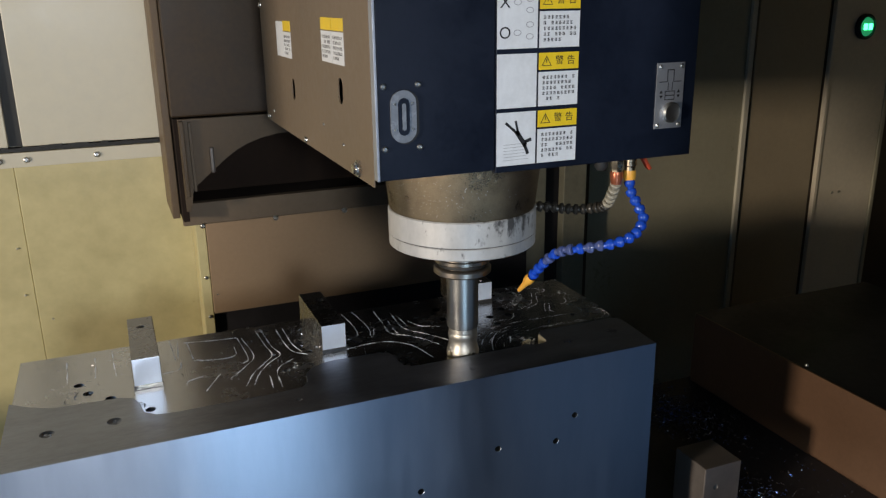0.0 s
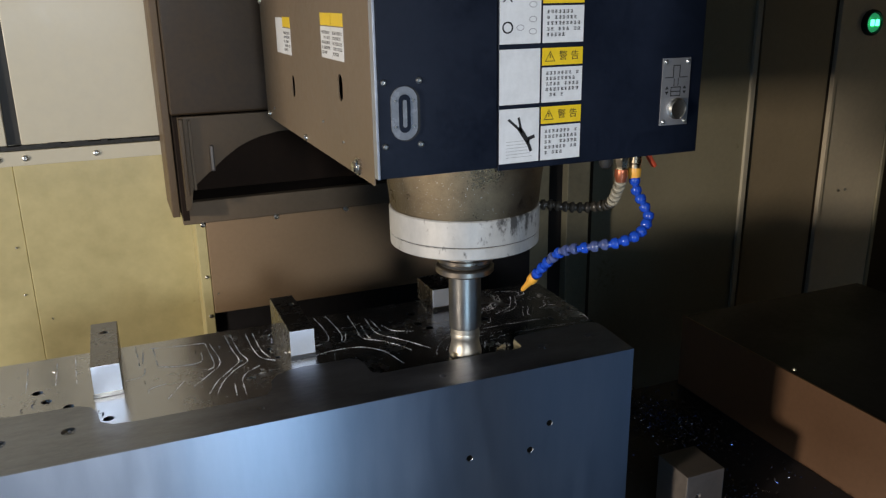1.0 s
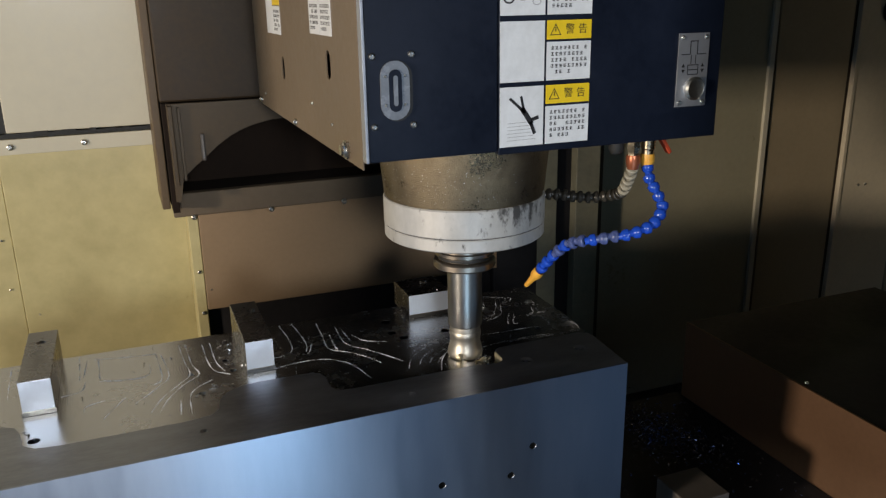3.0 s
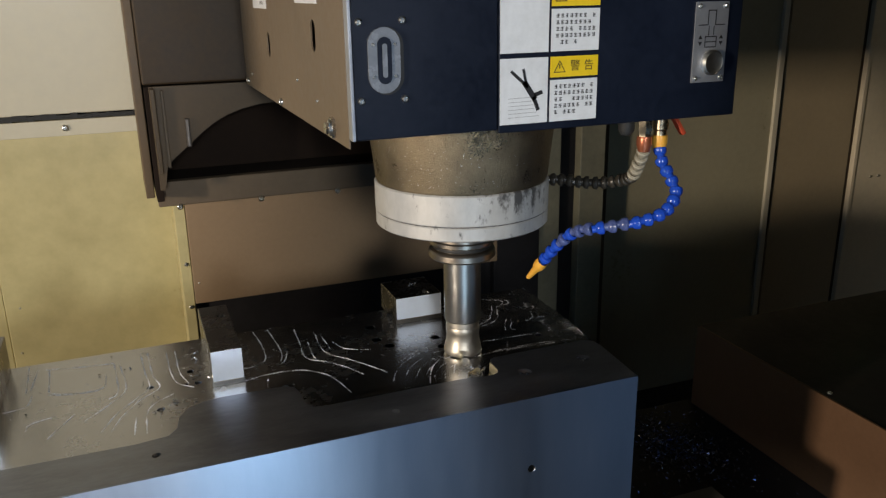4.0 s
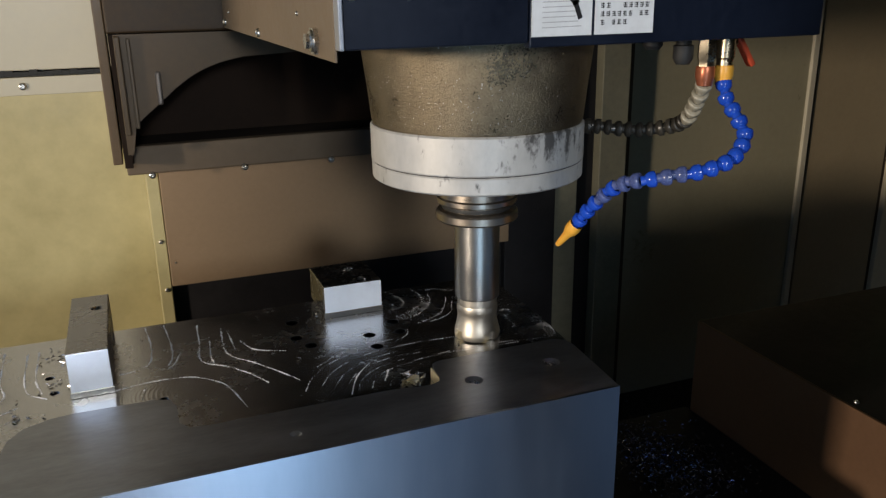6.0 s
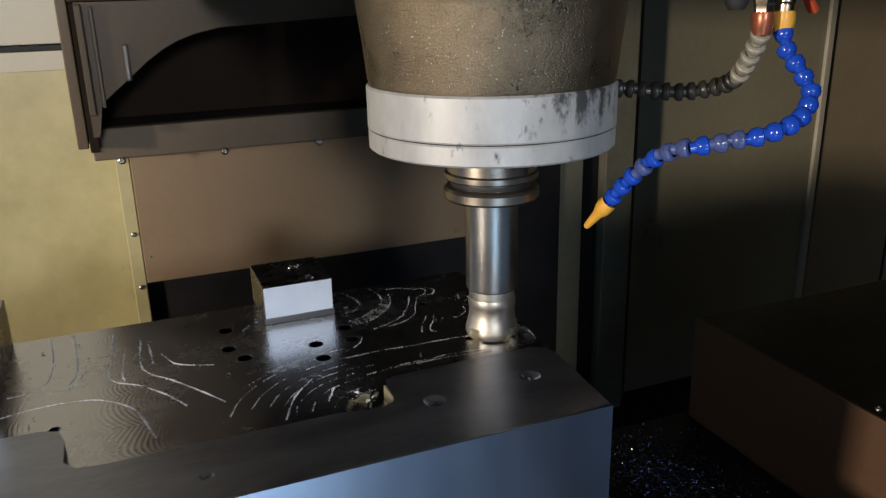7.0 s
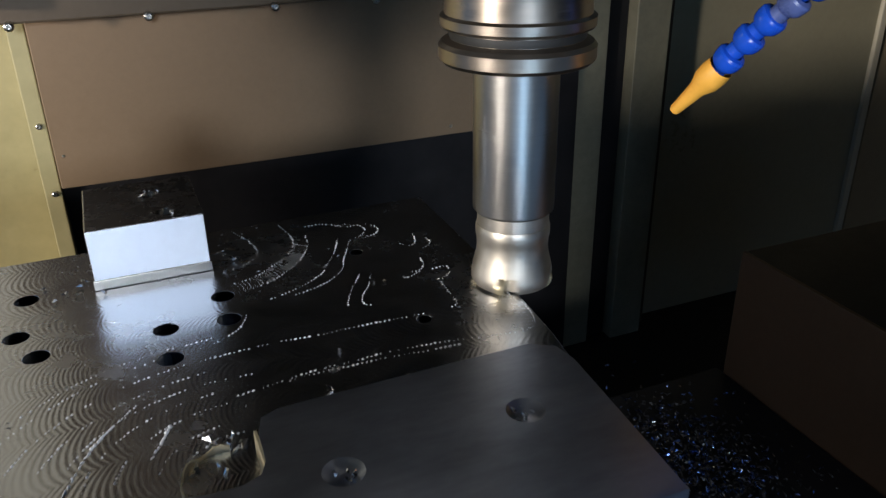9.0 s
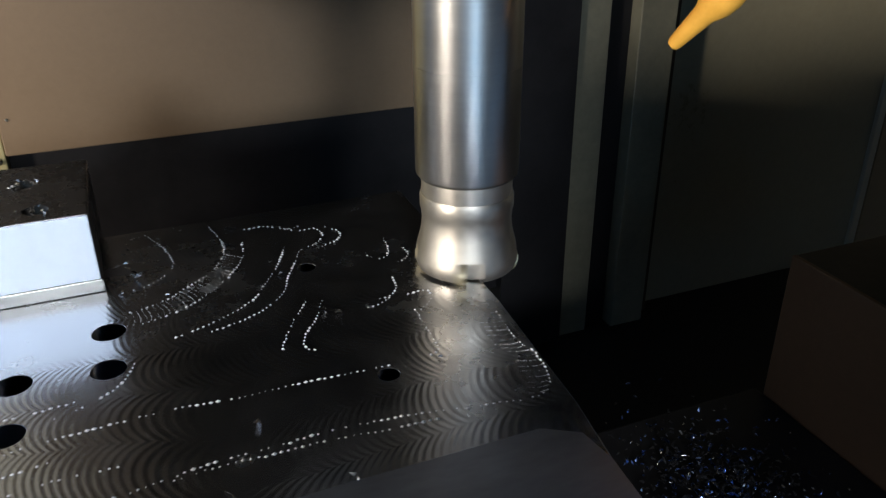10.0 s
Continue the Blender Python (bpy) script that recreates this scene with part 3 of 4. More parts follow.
rng = random.Random(11)
ROWS = ((1.365, 1.4365), (1.442, 1.512), (1.5185, 1.590))
FACE = pose(0, -0.0007, 0, 90)
for level, (z0, z1) in enumerate(ROWS):
    h = z1 - z0
    pic = thing("warning_label", ("scuffed white pictogram label with black strokes", "blank white worn label", "white label with cross and ring symbols")[level], "label", (-0.037, -0.200, z0), "warning labels on the head")
    sheet(pic, "paper", 0, 0, 0.0585, h, M_WHITE)
    if level == 0:
        ink = bmesh.new()
        for a, b, w in (((0.013, 0.058), (0.034, 0.040), 0.0035), ((0.028, 0.060), (0.0325, 0.040), 0.0032), ((0.029, 0.046), (0.043, 0.026), 0.0065),
                        ((0.042, 0.031), (0.052, 0.034), 0.0045), ((0.041, 0.029), (0.047, 0.014), 0.0045)):
            d = Vector((b[0] - a[0], b[1] - a[1])).normalized() * w / 2
            prism(ink, [(a[0] - d.y, a[1] + d.x), (b[0] - d.y, b[1] + d.x), (b[0] + d.y, b[1] - d.x), (a[0] + d.y, a[1] - d.x)], 0.0006, 0.0009, FRONT)
        part("strokes", ink, M_INK, pic, "plain black strokes")
        lines = bmesh.new()
        for k in range(6):
            z = 0.007 + 0.0042 * k
            prism(lines, [(0.010, z), (0.048 - 0.003 * (k % 3), z + 0.0006), (0.048 - 0.003 * (k % 3), z + 0.0012), (0.010, z + 0.0006)], 0.0006, 0.0007, FRONT)
        part("faint_lines", lines, M_INK_GREY, pic)
    if level == 2:
        for text, z in (("X", h - 0.014), ("O", h - 0.052)):
            lettering(text, 0.021, M_INK, Matrix.Translation((0.011, 0, z)) @ FACE, pic)
        faint = bmesh.new()
        for x, z in ((0.029, 0.058), (0.047, 0.062), (0.047, 0.048), (0.029, 0.020), (0.047, 0.030), (0.047, 0.015)):
            for q in range(10):
                a, b = 2 * math.pi * q / 10, 2 * math.pi * (q + 1) / 10
                prism(faint, [(x + 0.0058 * math.cos(a), z + 0.004 * math.sin(a)), (x + 0.0058 * math.cos(b), z + 0.004 * math.sin(b)), (x + 0.0048 * math.cos(b), z + 0.003 * math.sin(b)), (x + 0.0048 * math.cos(a), z + 0.003 * math.sin(a))], 0.0006, 0.0007, FRONT)
        part("faint_drawing", faint, M_INK_GREY, pic)
    txt = thing("warning_label", "white printed label under a yellow warning band", "label", (0.0245, -0.200, z0), "warning labels on the head")
    sheet(txt, "paper", 0, 0, 0.0605, h * 0.645, M_WHITE)
    sheet(txt, "yellow_band", 0, h * 0.685, 0.0605, h, M_YELLOW)
    for k, ch in enumerate("警告"):
        lettering(ch, 0.0128, M_INK, Matrix.Translation((0.031 + 0.0175 * k, 0, h * 0.842)) @ FACE, txt)
    tri = bmesh.new()
    cx, cz = 0.0115, h * 0.842
    corners = [(cx - 0.0075, cz - 0.0062), (cx + 0.0075, cz - 0.0062), (cx, cz + 0.0072)]
    for k in range(3):
        (ax, az), (bx, bz) = corners[k], corners[(k + 1) % 3]
        inner = lambda p: (cx + (p[0] - cx) * 0.80, cz - 0.0015 + (p[1] - cz + 0.0015) * 0.80)
        prism(tri, [(ax, az), (bx, bz), inner((bx, bz)), inner((ax, az))], 0.0006, 0.0009, FRONT)
    prism(tri, [(cx - 0.0005, cz - 0.002), (cx + 0.0005, cz - 0.002), (cx + 0.0007, cz + 0.003), (cx - 0.0007, cz + 0.003)], 0.0006, 0.0009, FRONT)
    part("warning_sign", tri, M_INK, txt)
    warning_text(txt, 0.005, h * 0.10, 0.056, h * 0.60, 5, 9, rng)

for y, z, first in ((0.378, 1.486, True), (0.046, 1.496, False)):
    lab = thing("side_label", "white and yellow label pair on the brown side cover", "label", (-0.205, y, z), "side labels")
    lab.rotation_euler = (0, 0, radians(-90))
    sheet(lab, "paper", 0.0, 0.0, 0.058, 0.061 if first else 0.044, M_WHITE)
    if not first:
        sheet(lab, "yellow_band", 0.0, 0.0455, 0.058, 0.0625, M_YELLOW)
    sheet(lab, "paper", 0.0605, 0.0, 0.120, 0.044, M_WHITE)
    sheet(lab, "yellow_band", 0.0605, 0.0455, 0.120, 0.0625, M_YELLOW)
    if not first:
        warning_text(lab, 0.006, 0.005, 0.052, 0.040, 5, 8, rng)
    warning_text(lab, 0.066, 0.005, 0.115, 0.040, 5, 8, rng)

# ---- spindle and tool ----
spindle = thing("spindle", "speckled cast spindle housing with a smudged aluminium ring", "spindle", (0, 0, 1.2045))
part("housing", lathe(bmesh.new(), [(0.1165, 0.0605), (0.1180, 0.066), (0.1215, 0.100), (0.1265, 0.140), (0.1275, 0.166)], 96), M_CAST, spindle, "brown speckled cast housing")
part("ring", lathe(bmesh.new(), [(0.1185, 0.0200), (0.1195, 0.0215), (0.1195, 0.0585), (0.1180, 0.0605), (0.112, 0.0605)], 96), M_RING, spindle, "smudged aluminium ring")
part("ring_groove", lathe(bmesh.new(), [(0.1175, 0.0185), (0.1180, 0.0200)], 96), M_GAP, spindle)
part("lower_ring", lathe(bmesh.new(), [(0.0, 0.002), (0.055, 0.002), (0.060, 0.0), (0.1165, 0.0), (0.1190, 0.0020), (0.1190, 0.0175), (0.1180, 0.0190)], 96), M_RING, spindle)
part("nose", lathe(bmesh.new(), [(0.0, -0.012), (0.0440, -0.012), (0.0445, -0.010), (0.0445, 0.001)], 64), M_BLACK, spindle, "dark spindle nose")
for a in (205, 25):
    key = cube(-0.010, 0.043, -0.017, 0.010, 0.058, 0.001, 0.0015)
    bmesh.ops.rotate(key, cent=(0, 0, 0), matrix=Matrix.Rotation(radians(a + 40), 3, "Z"), verts=key.verts)
    part("drive_key", key, M_STEEL, spindle, "square steel drive key")
tool = thing("milling_tool", "steel tool holder with a shank and a flared face mill cutter", "cutting tool", (0, 0, 1.0))
part("holder_flange", lathe(bmesh.new(), [(0.0, 0.150), (0.0270, 0.1500), (0.034, 0.1495), (0.0450, 0.1500), (0.0475, 0.1525), (0.0475, 0.1600), (0.0455, 0.1625), (0.0405, 0.1640), (0.0405, 0.1690), (0.0455, 0.1705),
                                         (0.0465, 0.1720), (0.0465, 0.1770), (0.0440, 0.1785), (0.0435, 0.1915), (0.040, 0.1920), (0, 0.1920)], 72), M_FLANGE, tool, "grooved steel holder flange")
part("groove", lathe(bmesh.new(), [(0.0407, 0.1642), (0.0412, 0.1665), (0.0407, 0.1688)], 72), M_GAP, tool)
part("shank", lathe(bmesh.new(), [(0.0265, 0.1100), (0.0265, 0.1499)], 64), M_SHANK, tool, "polished steel shank")
part("lower_shank", lathe(bmesh.new(), [(0.0240, 0.0530), (0.0252, 0.0534), (0.0263, 0.0548), (0.0265, 0.0565), (0.0265, 0.1099)], 64), M_SHANK, tool, "duller worn lower shank")
part("neck", lathe(bmesh.new(), [(0.0236, 0.0440), (0.0236, 0.0530), (0.0240, 0.0531)], 64), M_CUTTER, tool)
body = bmesh.new()
lathe(body, [(0, 0.0015), (0.0200, 0.0015), (0.0262, 0.0022), (0.0276, 0.0060), (0.0274, 0.0100), (0.0258, 0.0165), (0.0242, 0.0230), (0.0236, 0.0290), (0.0240, 0.0345), (0.0246, 0.0365), (0.0246, 0.0420), (0.0240, 0.0440), (0, 0.0442)], 64)
cutter_body = part("cutter_body", body, M_CUTTER, tool, "worn bronze-toned cutter body")
pockets = bmesh.new()
for k in range(4):
    made = cube(0.0195, -0.0012, -0.004, 0.034, 0.0110, 0.0135, 0.0015)
    made.transform(Matrix.Rotation(math.pi / 2 * k, 4, "Z"))
    scrap = bpy.data.meshes.new("pocket")
    made.to_mesh(scrap)
    made.free()
    pockets.from_mesh(scrap)
bored(cutter_body, pockets)
for k in range(4):
    m = Matrix.Rotation(math.pi / 2 * k, 4, "Z") @ Matrix.Translation((0.0225, 0, 0.0056)) @ pose(0, 0, 0, 90, 0, 0)
    part("insert", lathe(bmesh.new(), [(0, -0.002), (0.0054, -0.002), (0.0056, 0.0025), (0.002, 0.0028), (0, 0.0022)], 20, m), M_SHAVING, tool, "round carbide insert")

# pale specks painted as the sparkle of the cast housing
flecks = bmesh.new()
for k in range(240):
    a, h = radians(rng.gauss(-135, 28)), rng.uniform(0.066, 0.155)
    r = 0.1182 + (h - 0.066) * 0.105
    p, q = Vector((r * math.cos(a), r * math.sin(a), h)), rng.uniform(0.0002, 0.00055)
    out, up_way, side_way = Vector((math.cos(a), math.sin(a), 0)), Vector((0, 0, 1)), Vector((-math.sin(a), math.cos(a), 0))
    v = [flecks.verts.new(p + w * q) for w in (up_way, side_way, -up_way, -side_way)]
    peak = flecks.verts.new(p + out * q * 0.8 + up_way * rng.uniform(-0.3, 0.3) * q)
    for j in range(4):
        flecks.faces.new((v[j], v[(j + 1) % 4], peak))
part("metal_fleck", flecks, M_GLINT, spindle, "tiny pale flecks painted as glints on the casting")["kind"] = "stuff"

# ---- coolant hoses ----


def smooth_line(points, step):
    """Even points along a smooth line through a few given ones."""
    p = [Vector(q) for q in points]
    p = [2 * p[0] - p[1]] + p + [2 * p[-1] - p[-2]]
    fine = []
    for k in range(1, len(p) - 2):
        for j in range(40):
            t = j / 40
            a, b, c, d = p[k - 1:k + 3]
            fine.append(0.5 * (2 * b + (c - a) * t + (2 * a - 5 * b + 4 * c - d) * t * t + (3 * b - a - 3 * c + d) * t ** 3))
    fine.append(p[-2])
    out, left = [fine[0]], step
    for a, b in zip(fine, fine[1:]):
        left -= (b - a).length
        if left <= 0:
            out.append(b.copy())
            left += step
    return out


def bead_profile(r, n):
    return [(r * 0.60, 0), (r * 0.90, n * 0.05), (r, n * 0.14), (r * 0.99, n * 0.34), (r * 0.93, n * 0.52), (r * 0.76, n * 0.66), (r * 0.60, n * 0.74), (r * 0.60, n * 1.08)]


def hose(name, label, points, r, step, mats, worn, category="hose"):
    ob = thing(name, label, category, points[0])
    base = Vector(points[0])
    line = smooth_line(points, step)
    shapes = [data_of(lathe(bmesh.new(), bead_profile(r, step), 20), "link", m) for m in mats]
    for k, (a, b) in enumerate(zip(line, line[1:])):
        link = new("link", shapes[worn(k)])
        link.parent = ob
        link.matrix_basis = along(a - base, b - base) @ pose(0, 0, 0, rng.uniform(-7, 7), rng.uniform(-7, 7), 0)
    return ob, line


blue_line = [(0.228, -0.130, 1.308), (0.226, -0.138, 1.292), (0.228, -0.155, 1.274), (0.231, -0.168, 1.258), (0.216, -0.178, 1.240), (0.190, -0.181, 1.228), (0.155, -0.168, 1.220), (0.118, -0.148, 1.2135), (0.104, -0.120, 1.200), (0.095, -0.095, 1.175), (0.0850, -0.0720, 1.1448)]
blue, line = hose("coolant_hose", "bright blue segmented coolant hose with scuffed links", blue_line, 0.0086, 0.0152, (M_BLUE, M_BLUE_WORN), lambda k: 1 if 9 <= k <= 16 and k % 3 else 0)
tip, end = Vector((0.0775, -0.054, 1.1225)), line[-1]
span = (tip - end).length
nozzle = lathe(bmesh.new(), [(0.0078, -0.004), (0.0086, 0.002), (0.0080, 0.008), (0.0052, 0.015), (0.0034, span * 0.96), (0.0028, span), (0.0020, span), (0.0018, span * 0.8), (0, span * 0.8)], 24, along(end - Vector(blue_line[0]), tip - Vector(blue_line[0])))
part("nozzle", nozzle, M_ORANGE, blue, "tapered orange nozzle")
dark_line = [(0.204, -0.130, 1.306), (0.207, -0.118, 1.288), (0.212, -0.100, 1.268), (0.216, -0.080, 1.256), (0.210, -0.060, 1.249), (0.190, -0.045, 1.245), (0.160, -0.025, 1.247), (0.128, -0.010, 1.250)]
hose("coolant_hose", "grimy segmented coolant hose turning black with oil", dark_line, 0.0092, 0.0120, (M_OLD_HOSE, M_DARK_HOSE), lambda k: 0 if k < 5 else 1)
for x, y, lower, name in ((0.204, -0.130, M_COPPER, "hose_fitting"), (0.228, -0.130, M_ORANGE, "hose_fitting")):
    fit = thing(name, "nickel plated hose fitting with a coloured collar", "fitting", (x, y, 1.366), "hose fittings")
    part("stem", lathe(bmesh.new(), [(0, 0), (0.0080, 0), (0.0080, -0.012), (0.0098, -0.013), (0.0098, -0.034), (0.0085, -0.036), (0.0085, -0.042), (0, -0.042)], 6 if lower is M_COPPER else 20), M_BRASS, fit)
    part("collar", lathe(bmesh.new(), [(0, -0.042), (0.0092, -0.042), (0.0100, -0.045), (0.0100, -0.053), (0.0085, -0.058), (0.0080, -0.062), (0, -0.062)], 20), lower, fit, "coloured collar")
lever = thing("valve_lever", "small red shut-off valve lever", "valve", (0.243, -0.125, 1.366))
part("stub", rod(bmesh.new(), (0, 0, 0), (0, 0, -0.022), 0.004), M_BRASS, lever)
bar = cube(-0.003, -0.005, -0.040, 0.003, 0.005, 0.0, 0.0015)
bmesh.ops.rotate(bar, cent=(0, 0, 0), matrix=Matrix.Rotation(radians(-35), 3, "Y"), verts=bar.verts)
bmesh.ops.translate(bar, vec=(0.002, 0, -0.012), verts=bar.verts)
part("lever", bar, M_RED, lever)
for x, y, n in ((0.182, -0.120, 0.040), (0.165, -0.09, 0.026)):
    plug = thing("hose_plug", "black plastic plug under the head", "fitting", (x, y, 1.366), "black plugs")
    part("stem", lathe(bmesh.new(), [(0, 0), (0.008, 0), (0.008, -n * 0.5), (0.0105, -n * 0.52), (0.0105, -n * 0.85), (0.007, -n), (0, -n)], 18), M_RUBBER_SHADE, plug)

# ---- what rides on the table ----
riders = []


def riding(ob):
    riders.append((ob, ob.location.copy(), ob.rotation_euler.z))
    return ob


TOP, RIM, BED = 1.0, 1.014, 0.605
table = riding(thing("machine_table", "dark oily machine table covered in chips", "machine table", (0, 0, 0.45)))
part("bed", cube(-1.10, -0.36, 0.0, 0.836, 0.415, BED - 0.45, 0.004), M_BLACK, table)
part("saddle", cube(-1.05, -0.30, -0.14, 0.80, 0.36, -0.001), M_BLACK, table)

guard = riding(thing("table_end_guard", "bronze brown sheet metal guard at the table's end", "guard", (0.837, 0, 0.45)))
part("side_sheet", cube(0.0, -0.44, 0.05, 0.006, 0.402, 0.342, 0.001), M_GUARD, guard)
part("top_sheet", cube(0.006, -0.44, 0.334, 0.60, 0.402, 0.341, 0.001), M_BLACK, guard)
part("end_sheet", cube(0.006, 0.396, 0.0, 0.60, 0.402, 0.333), M_BROWN_DARK, guard)
screw(guard, (0.02, 0.05, 0.341), (0, 0, 1), 0.8)

rest = riding(thing("support_block", "small dark steel support block with a drilled hole", "block", (0.498, -0.064, BED)))
rb = part("body", cube(-0.043, -0.044, 0, 0.043, 0.044, 0.115, 0.002), M_REST, rest)
cut = bmesh.new()
rod(cut, (-0.015, -0.06, 0.070), (-0.015, -0.02, 0.070), 0.006)
bored(rb, cut)

work = riding(thing("workpiece", "large ground steel die block being face milled", "steel block", (0, 0, BED)))
plan = [(-0.700, -0.1215), (0.308, -0.1215), (0.330, 0.032), (0.336, 0.120), (0.337, 0.272), (-0.700, 0.272)]
wb = part("body", prism(prism(bmesh.new(), plan, 0, TOP - BED), [(-0.700, -0.1215), (0.308, -0.1215), (0.308, -0.1185), (-0.700, -0.1185)], TOP - BED - 0.0001, RIM - BED), M_BLOCK, work)
inner = [(-0.700, 0.085), (-0.668, 0.060), (-0.640, 0.046), (-0.545, 0.040), (-0.528, 0.030), (-0.520, 0.010), (-0.515, -0.022), (-0.500, -0.036), (-0.470, -0.040),
         (-0.320, -0.041), (-0.285, -0.036), (-0.274, -0.022), (-0.270, 0.005), (-0.258, 0.024), (-0.235, 0.035), (-0.215, 0.038), (-0.140, 0.036), (-0.124, 0.030), (-0.119, 0.012), (-0.119, -0.022), (-0.110, -0.034), (-0.090, -0.037),
         (0.085, -0.037), (0.102, -0.038), (0.118, -0.042), (0.132, -0.042), (0.141, -0.038), (0.1445, -0.030), (0.1455, -0.008), (0.149, 0.003), (0.158, 0.007), (0.230, 0.0085), (0.300, 0.009), (0.313, 0.001), (0.3155, -0.015)]
rim_bm = prism(bmesh.new(), [(0.308, -0.1185), *reversed(inner), (-0.700, -0.1185)], TOP - BED, RIM - BED - 0.0002)
rim = part("front_rim", rim_bm, M_RIM, work, "unmilled raised rim, dark reflection put into its colour")
floor_part = part("milled_floor", prism(bmesh.new(), [(-0.6995, -0.110), (0.3085, -0.110), (0.3296, 0.032), (0.3356, 0.120), (0.3366, 0.2716), (-0.6995, 0.2716)], TOP - BED - 0.020, TOP - BED + 0.0004), M_FLOOR, work, "dark shiny floor with swirling cutter marks")
cut, cut_rim, cut_floor = bmesh.new(), bmesh.new(), bmesh.new()
for x, z in ((0.151, 0.911), (0.116, 0.870), (0.008, 0.881), (-0.127, 0.837), (-0.30, 0.78)):
    rod(cut, (x, -0.14, z - BED), (x, -0.040, z - BED), 0.0056, 20)
for x, y, r in ((0.175, -0.051, 0.0075), (0.270, -0.044, 0.0075), (-0.643, -0.034, 0.0080), (-0.556, -0.033, 0.0080), (-0.30, -0.075, 0.003), (-0.02, -0.085, 0.003)):
    rod(cut_rim, (x, y, RIM - BED - 0.012), (x, y, RIM - BED + 0.02), r, 24)
    lathe(cut_rim, [(0, -0.003), (r, -0.003), (r + 0.004, 0.0015), (0, 0.0015)], 24, Matrix.Translation((x, y, RIM - BED)))
bored(rim, cut_rim)
part("milled_wall", cube(0.1435, -0.031, TOP - BED + 0.0005, 0.1452, -0.005, RIM - BED - 0.0008, 0.0003), M_SHAVING, work, "pale freshly cut end wall of the rim")
for x, y, r in ((0.175, -0.051, 0.0075), (0.270, -0.044, 0.0075), (-0.643, -0.034, 0.0080), (-0.556, -0.033, 0.0080)):
    sink = lathe(bmesh.new(), [(r * 0.75, -0.010), (r * 0.98, -0.008), (r * 0.75, -0.006), (r * 0.98, -0.0035), (r + 0.0026, -0.0009), (r + 0.0034, -0.0002)], 24, Matrix.Translation((x, y, RIM - BED)))
    part("countersink", sink, M_CHIP, work, "bright countersunk thread")
HOLES = ((0.115, 0.133), (0.114, 0.098), (0.154, 0.162), (0.153, 0.130), (0.034, 0.209), (0.030, 0.160), (0.042, 0.132), (-0.607, 0.140), (-0.593, 0.104), (-0.561, 0.073), (-0.596, 0.050), (-0.506, 0.010),
         (-0.245, 0.160), (-0.238, 0.120), (-0.300, 0.130), (-0.290, 0.060), (-0.200, 0.055), (-0.130, 0.060), (0.255, 0.190), (0.265, 0.080))
for k, (x, y) in enumerate(HOLES):
    for c in (cut, cut_floor):
        rod(c, (x, y, TOP - BED - 0.030), (x, y, TOP - BED + 0.02), 0.0078 if k < 12 else 0.005, 24)
bored(floor_part, cut_floor)
bored(wb, cut)
# black liners give the bolt holes their inner shade by colour
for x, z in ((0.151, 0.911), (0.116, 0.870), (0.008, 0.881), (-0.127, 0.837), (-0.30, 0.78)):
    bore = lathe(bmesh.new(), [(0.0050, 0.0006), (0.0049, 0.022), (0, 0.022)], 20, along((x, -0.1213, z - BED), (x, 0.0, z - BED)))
    part("bore", bore, M_RUBBER_SHADE, work, "bolt hole, its shade put into a dark liner")


def clamp(label, x0, y0, x1, y1, top, holes, chamfer=True):
    ob = riding(thing("clamp_block", label, "clamp block", ((x0 + x1) / 2, (y0 + y1) / 2, TOP + 0.0006), "clamp blocks on the workpiece"))
    w, d, h = (x1 - x0) / 2, (y1 - y0) / 2, top - TOP
    b = part("body", cube(-w, -d, 0.0, w, d, h, 0.0010), M_CLAMP_DIM, ob)
    part("milled_face", cube(-w + 0.0004, -d - 0.0010, 0.0072, w - 0.0004, -d + 0.0006, h - 0.0006, 0.0004), M_CLAMP_LIT, ob, "freshly milled face, front light put into its pale colour")
    c = bmesh.new()
    for x, y, r in holes:
        rod(c, (x, y, h - 0.022), (x, y, h + 0.01), r, 24)
    bored(b, c)
    part("scored_foot", cube(-w - 0.0008, -d - 0.0014, 0.0, w + 0.0008, -d + 0.0008, 0.007, 0.0004), M_STEEL, ob, "rough milled foot edge")
    for x, y, r in holes:
        part("thread", lathe(bmesh.new(), [(r * 0.92, h - 0.020), (r * 0.70, h - 0.012), (r * 0.92, h - 0.010), (r * 0.70, h - 0.007), (r * 0.95, h - 0.005)], 20, Matrix.Translation((x, y, 0))), M_STEEL, ob, "bright cut thread")
    return ob


clamp("long bright steel clamp block with one threaded hole", -0.525, 0.085, -0.483, 0.268, 1.052, [(0.0, 0.045, 0.0065)])
clamp("long bright steel clamp block with one threaded hole", -0.220, 0.098, -0.178, 0.270, 1.051, [(0.008, 0.040, 0.0065)])
clamp("short wide steel clamp block with two threaded holes", 0.077, 0.205, 0.1535, 0.288, 1.043, [(0.006, 0.012, 0.0062), (0.014, -0.027, 0.0062)])

# cutter marks: rows of tiny scalloped cusps, coloured pale in place of glints
marks = bmesh.new()
rng = random.Random(21)


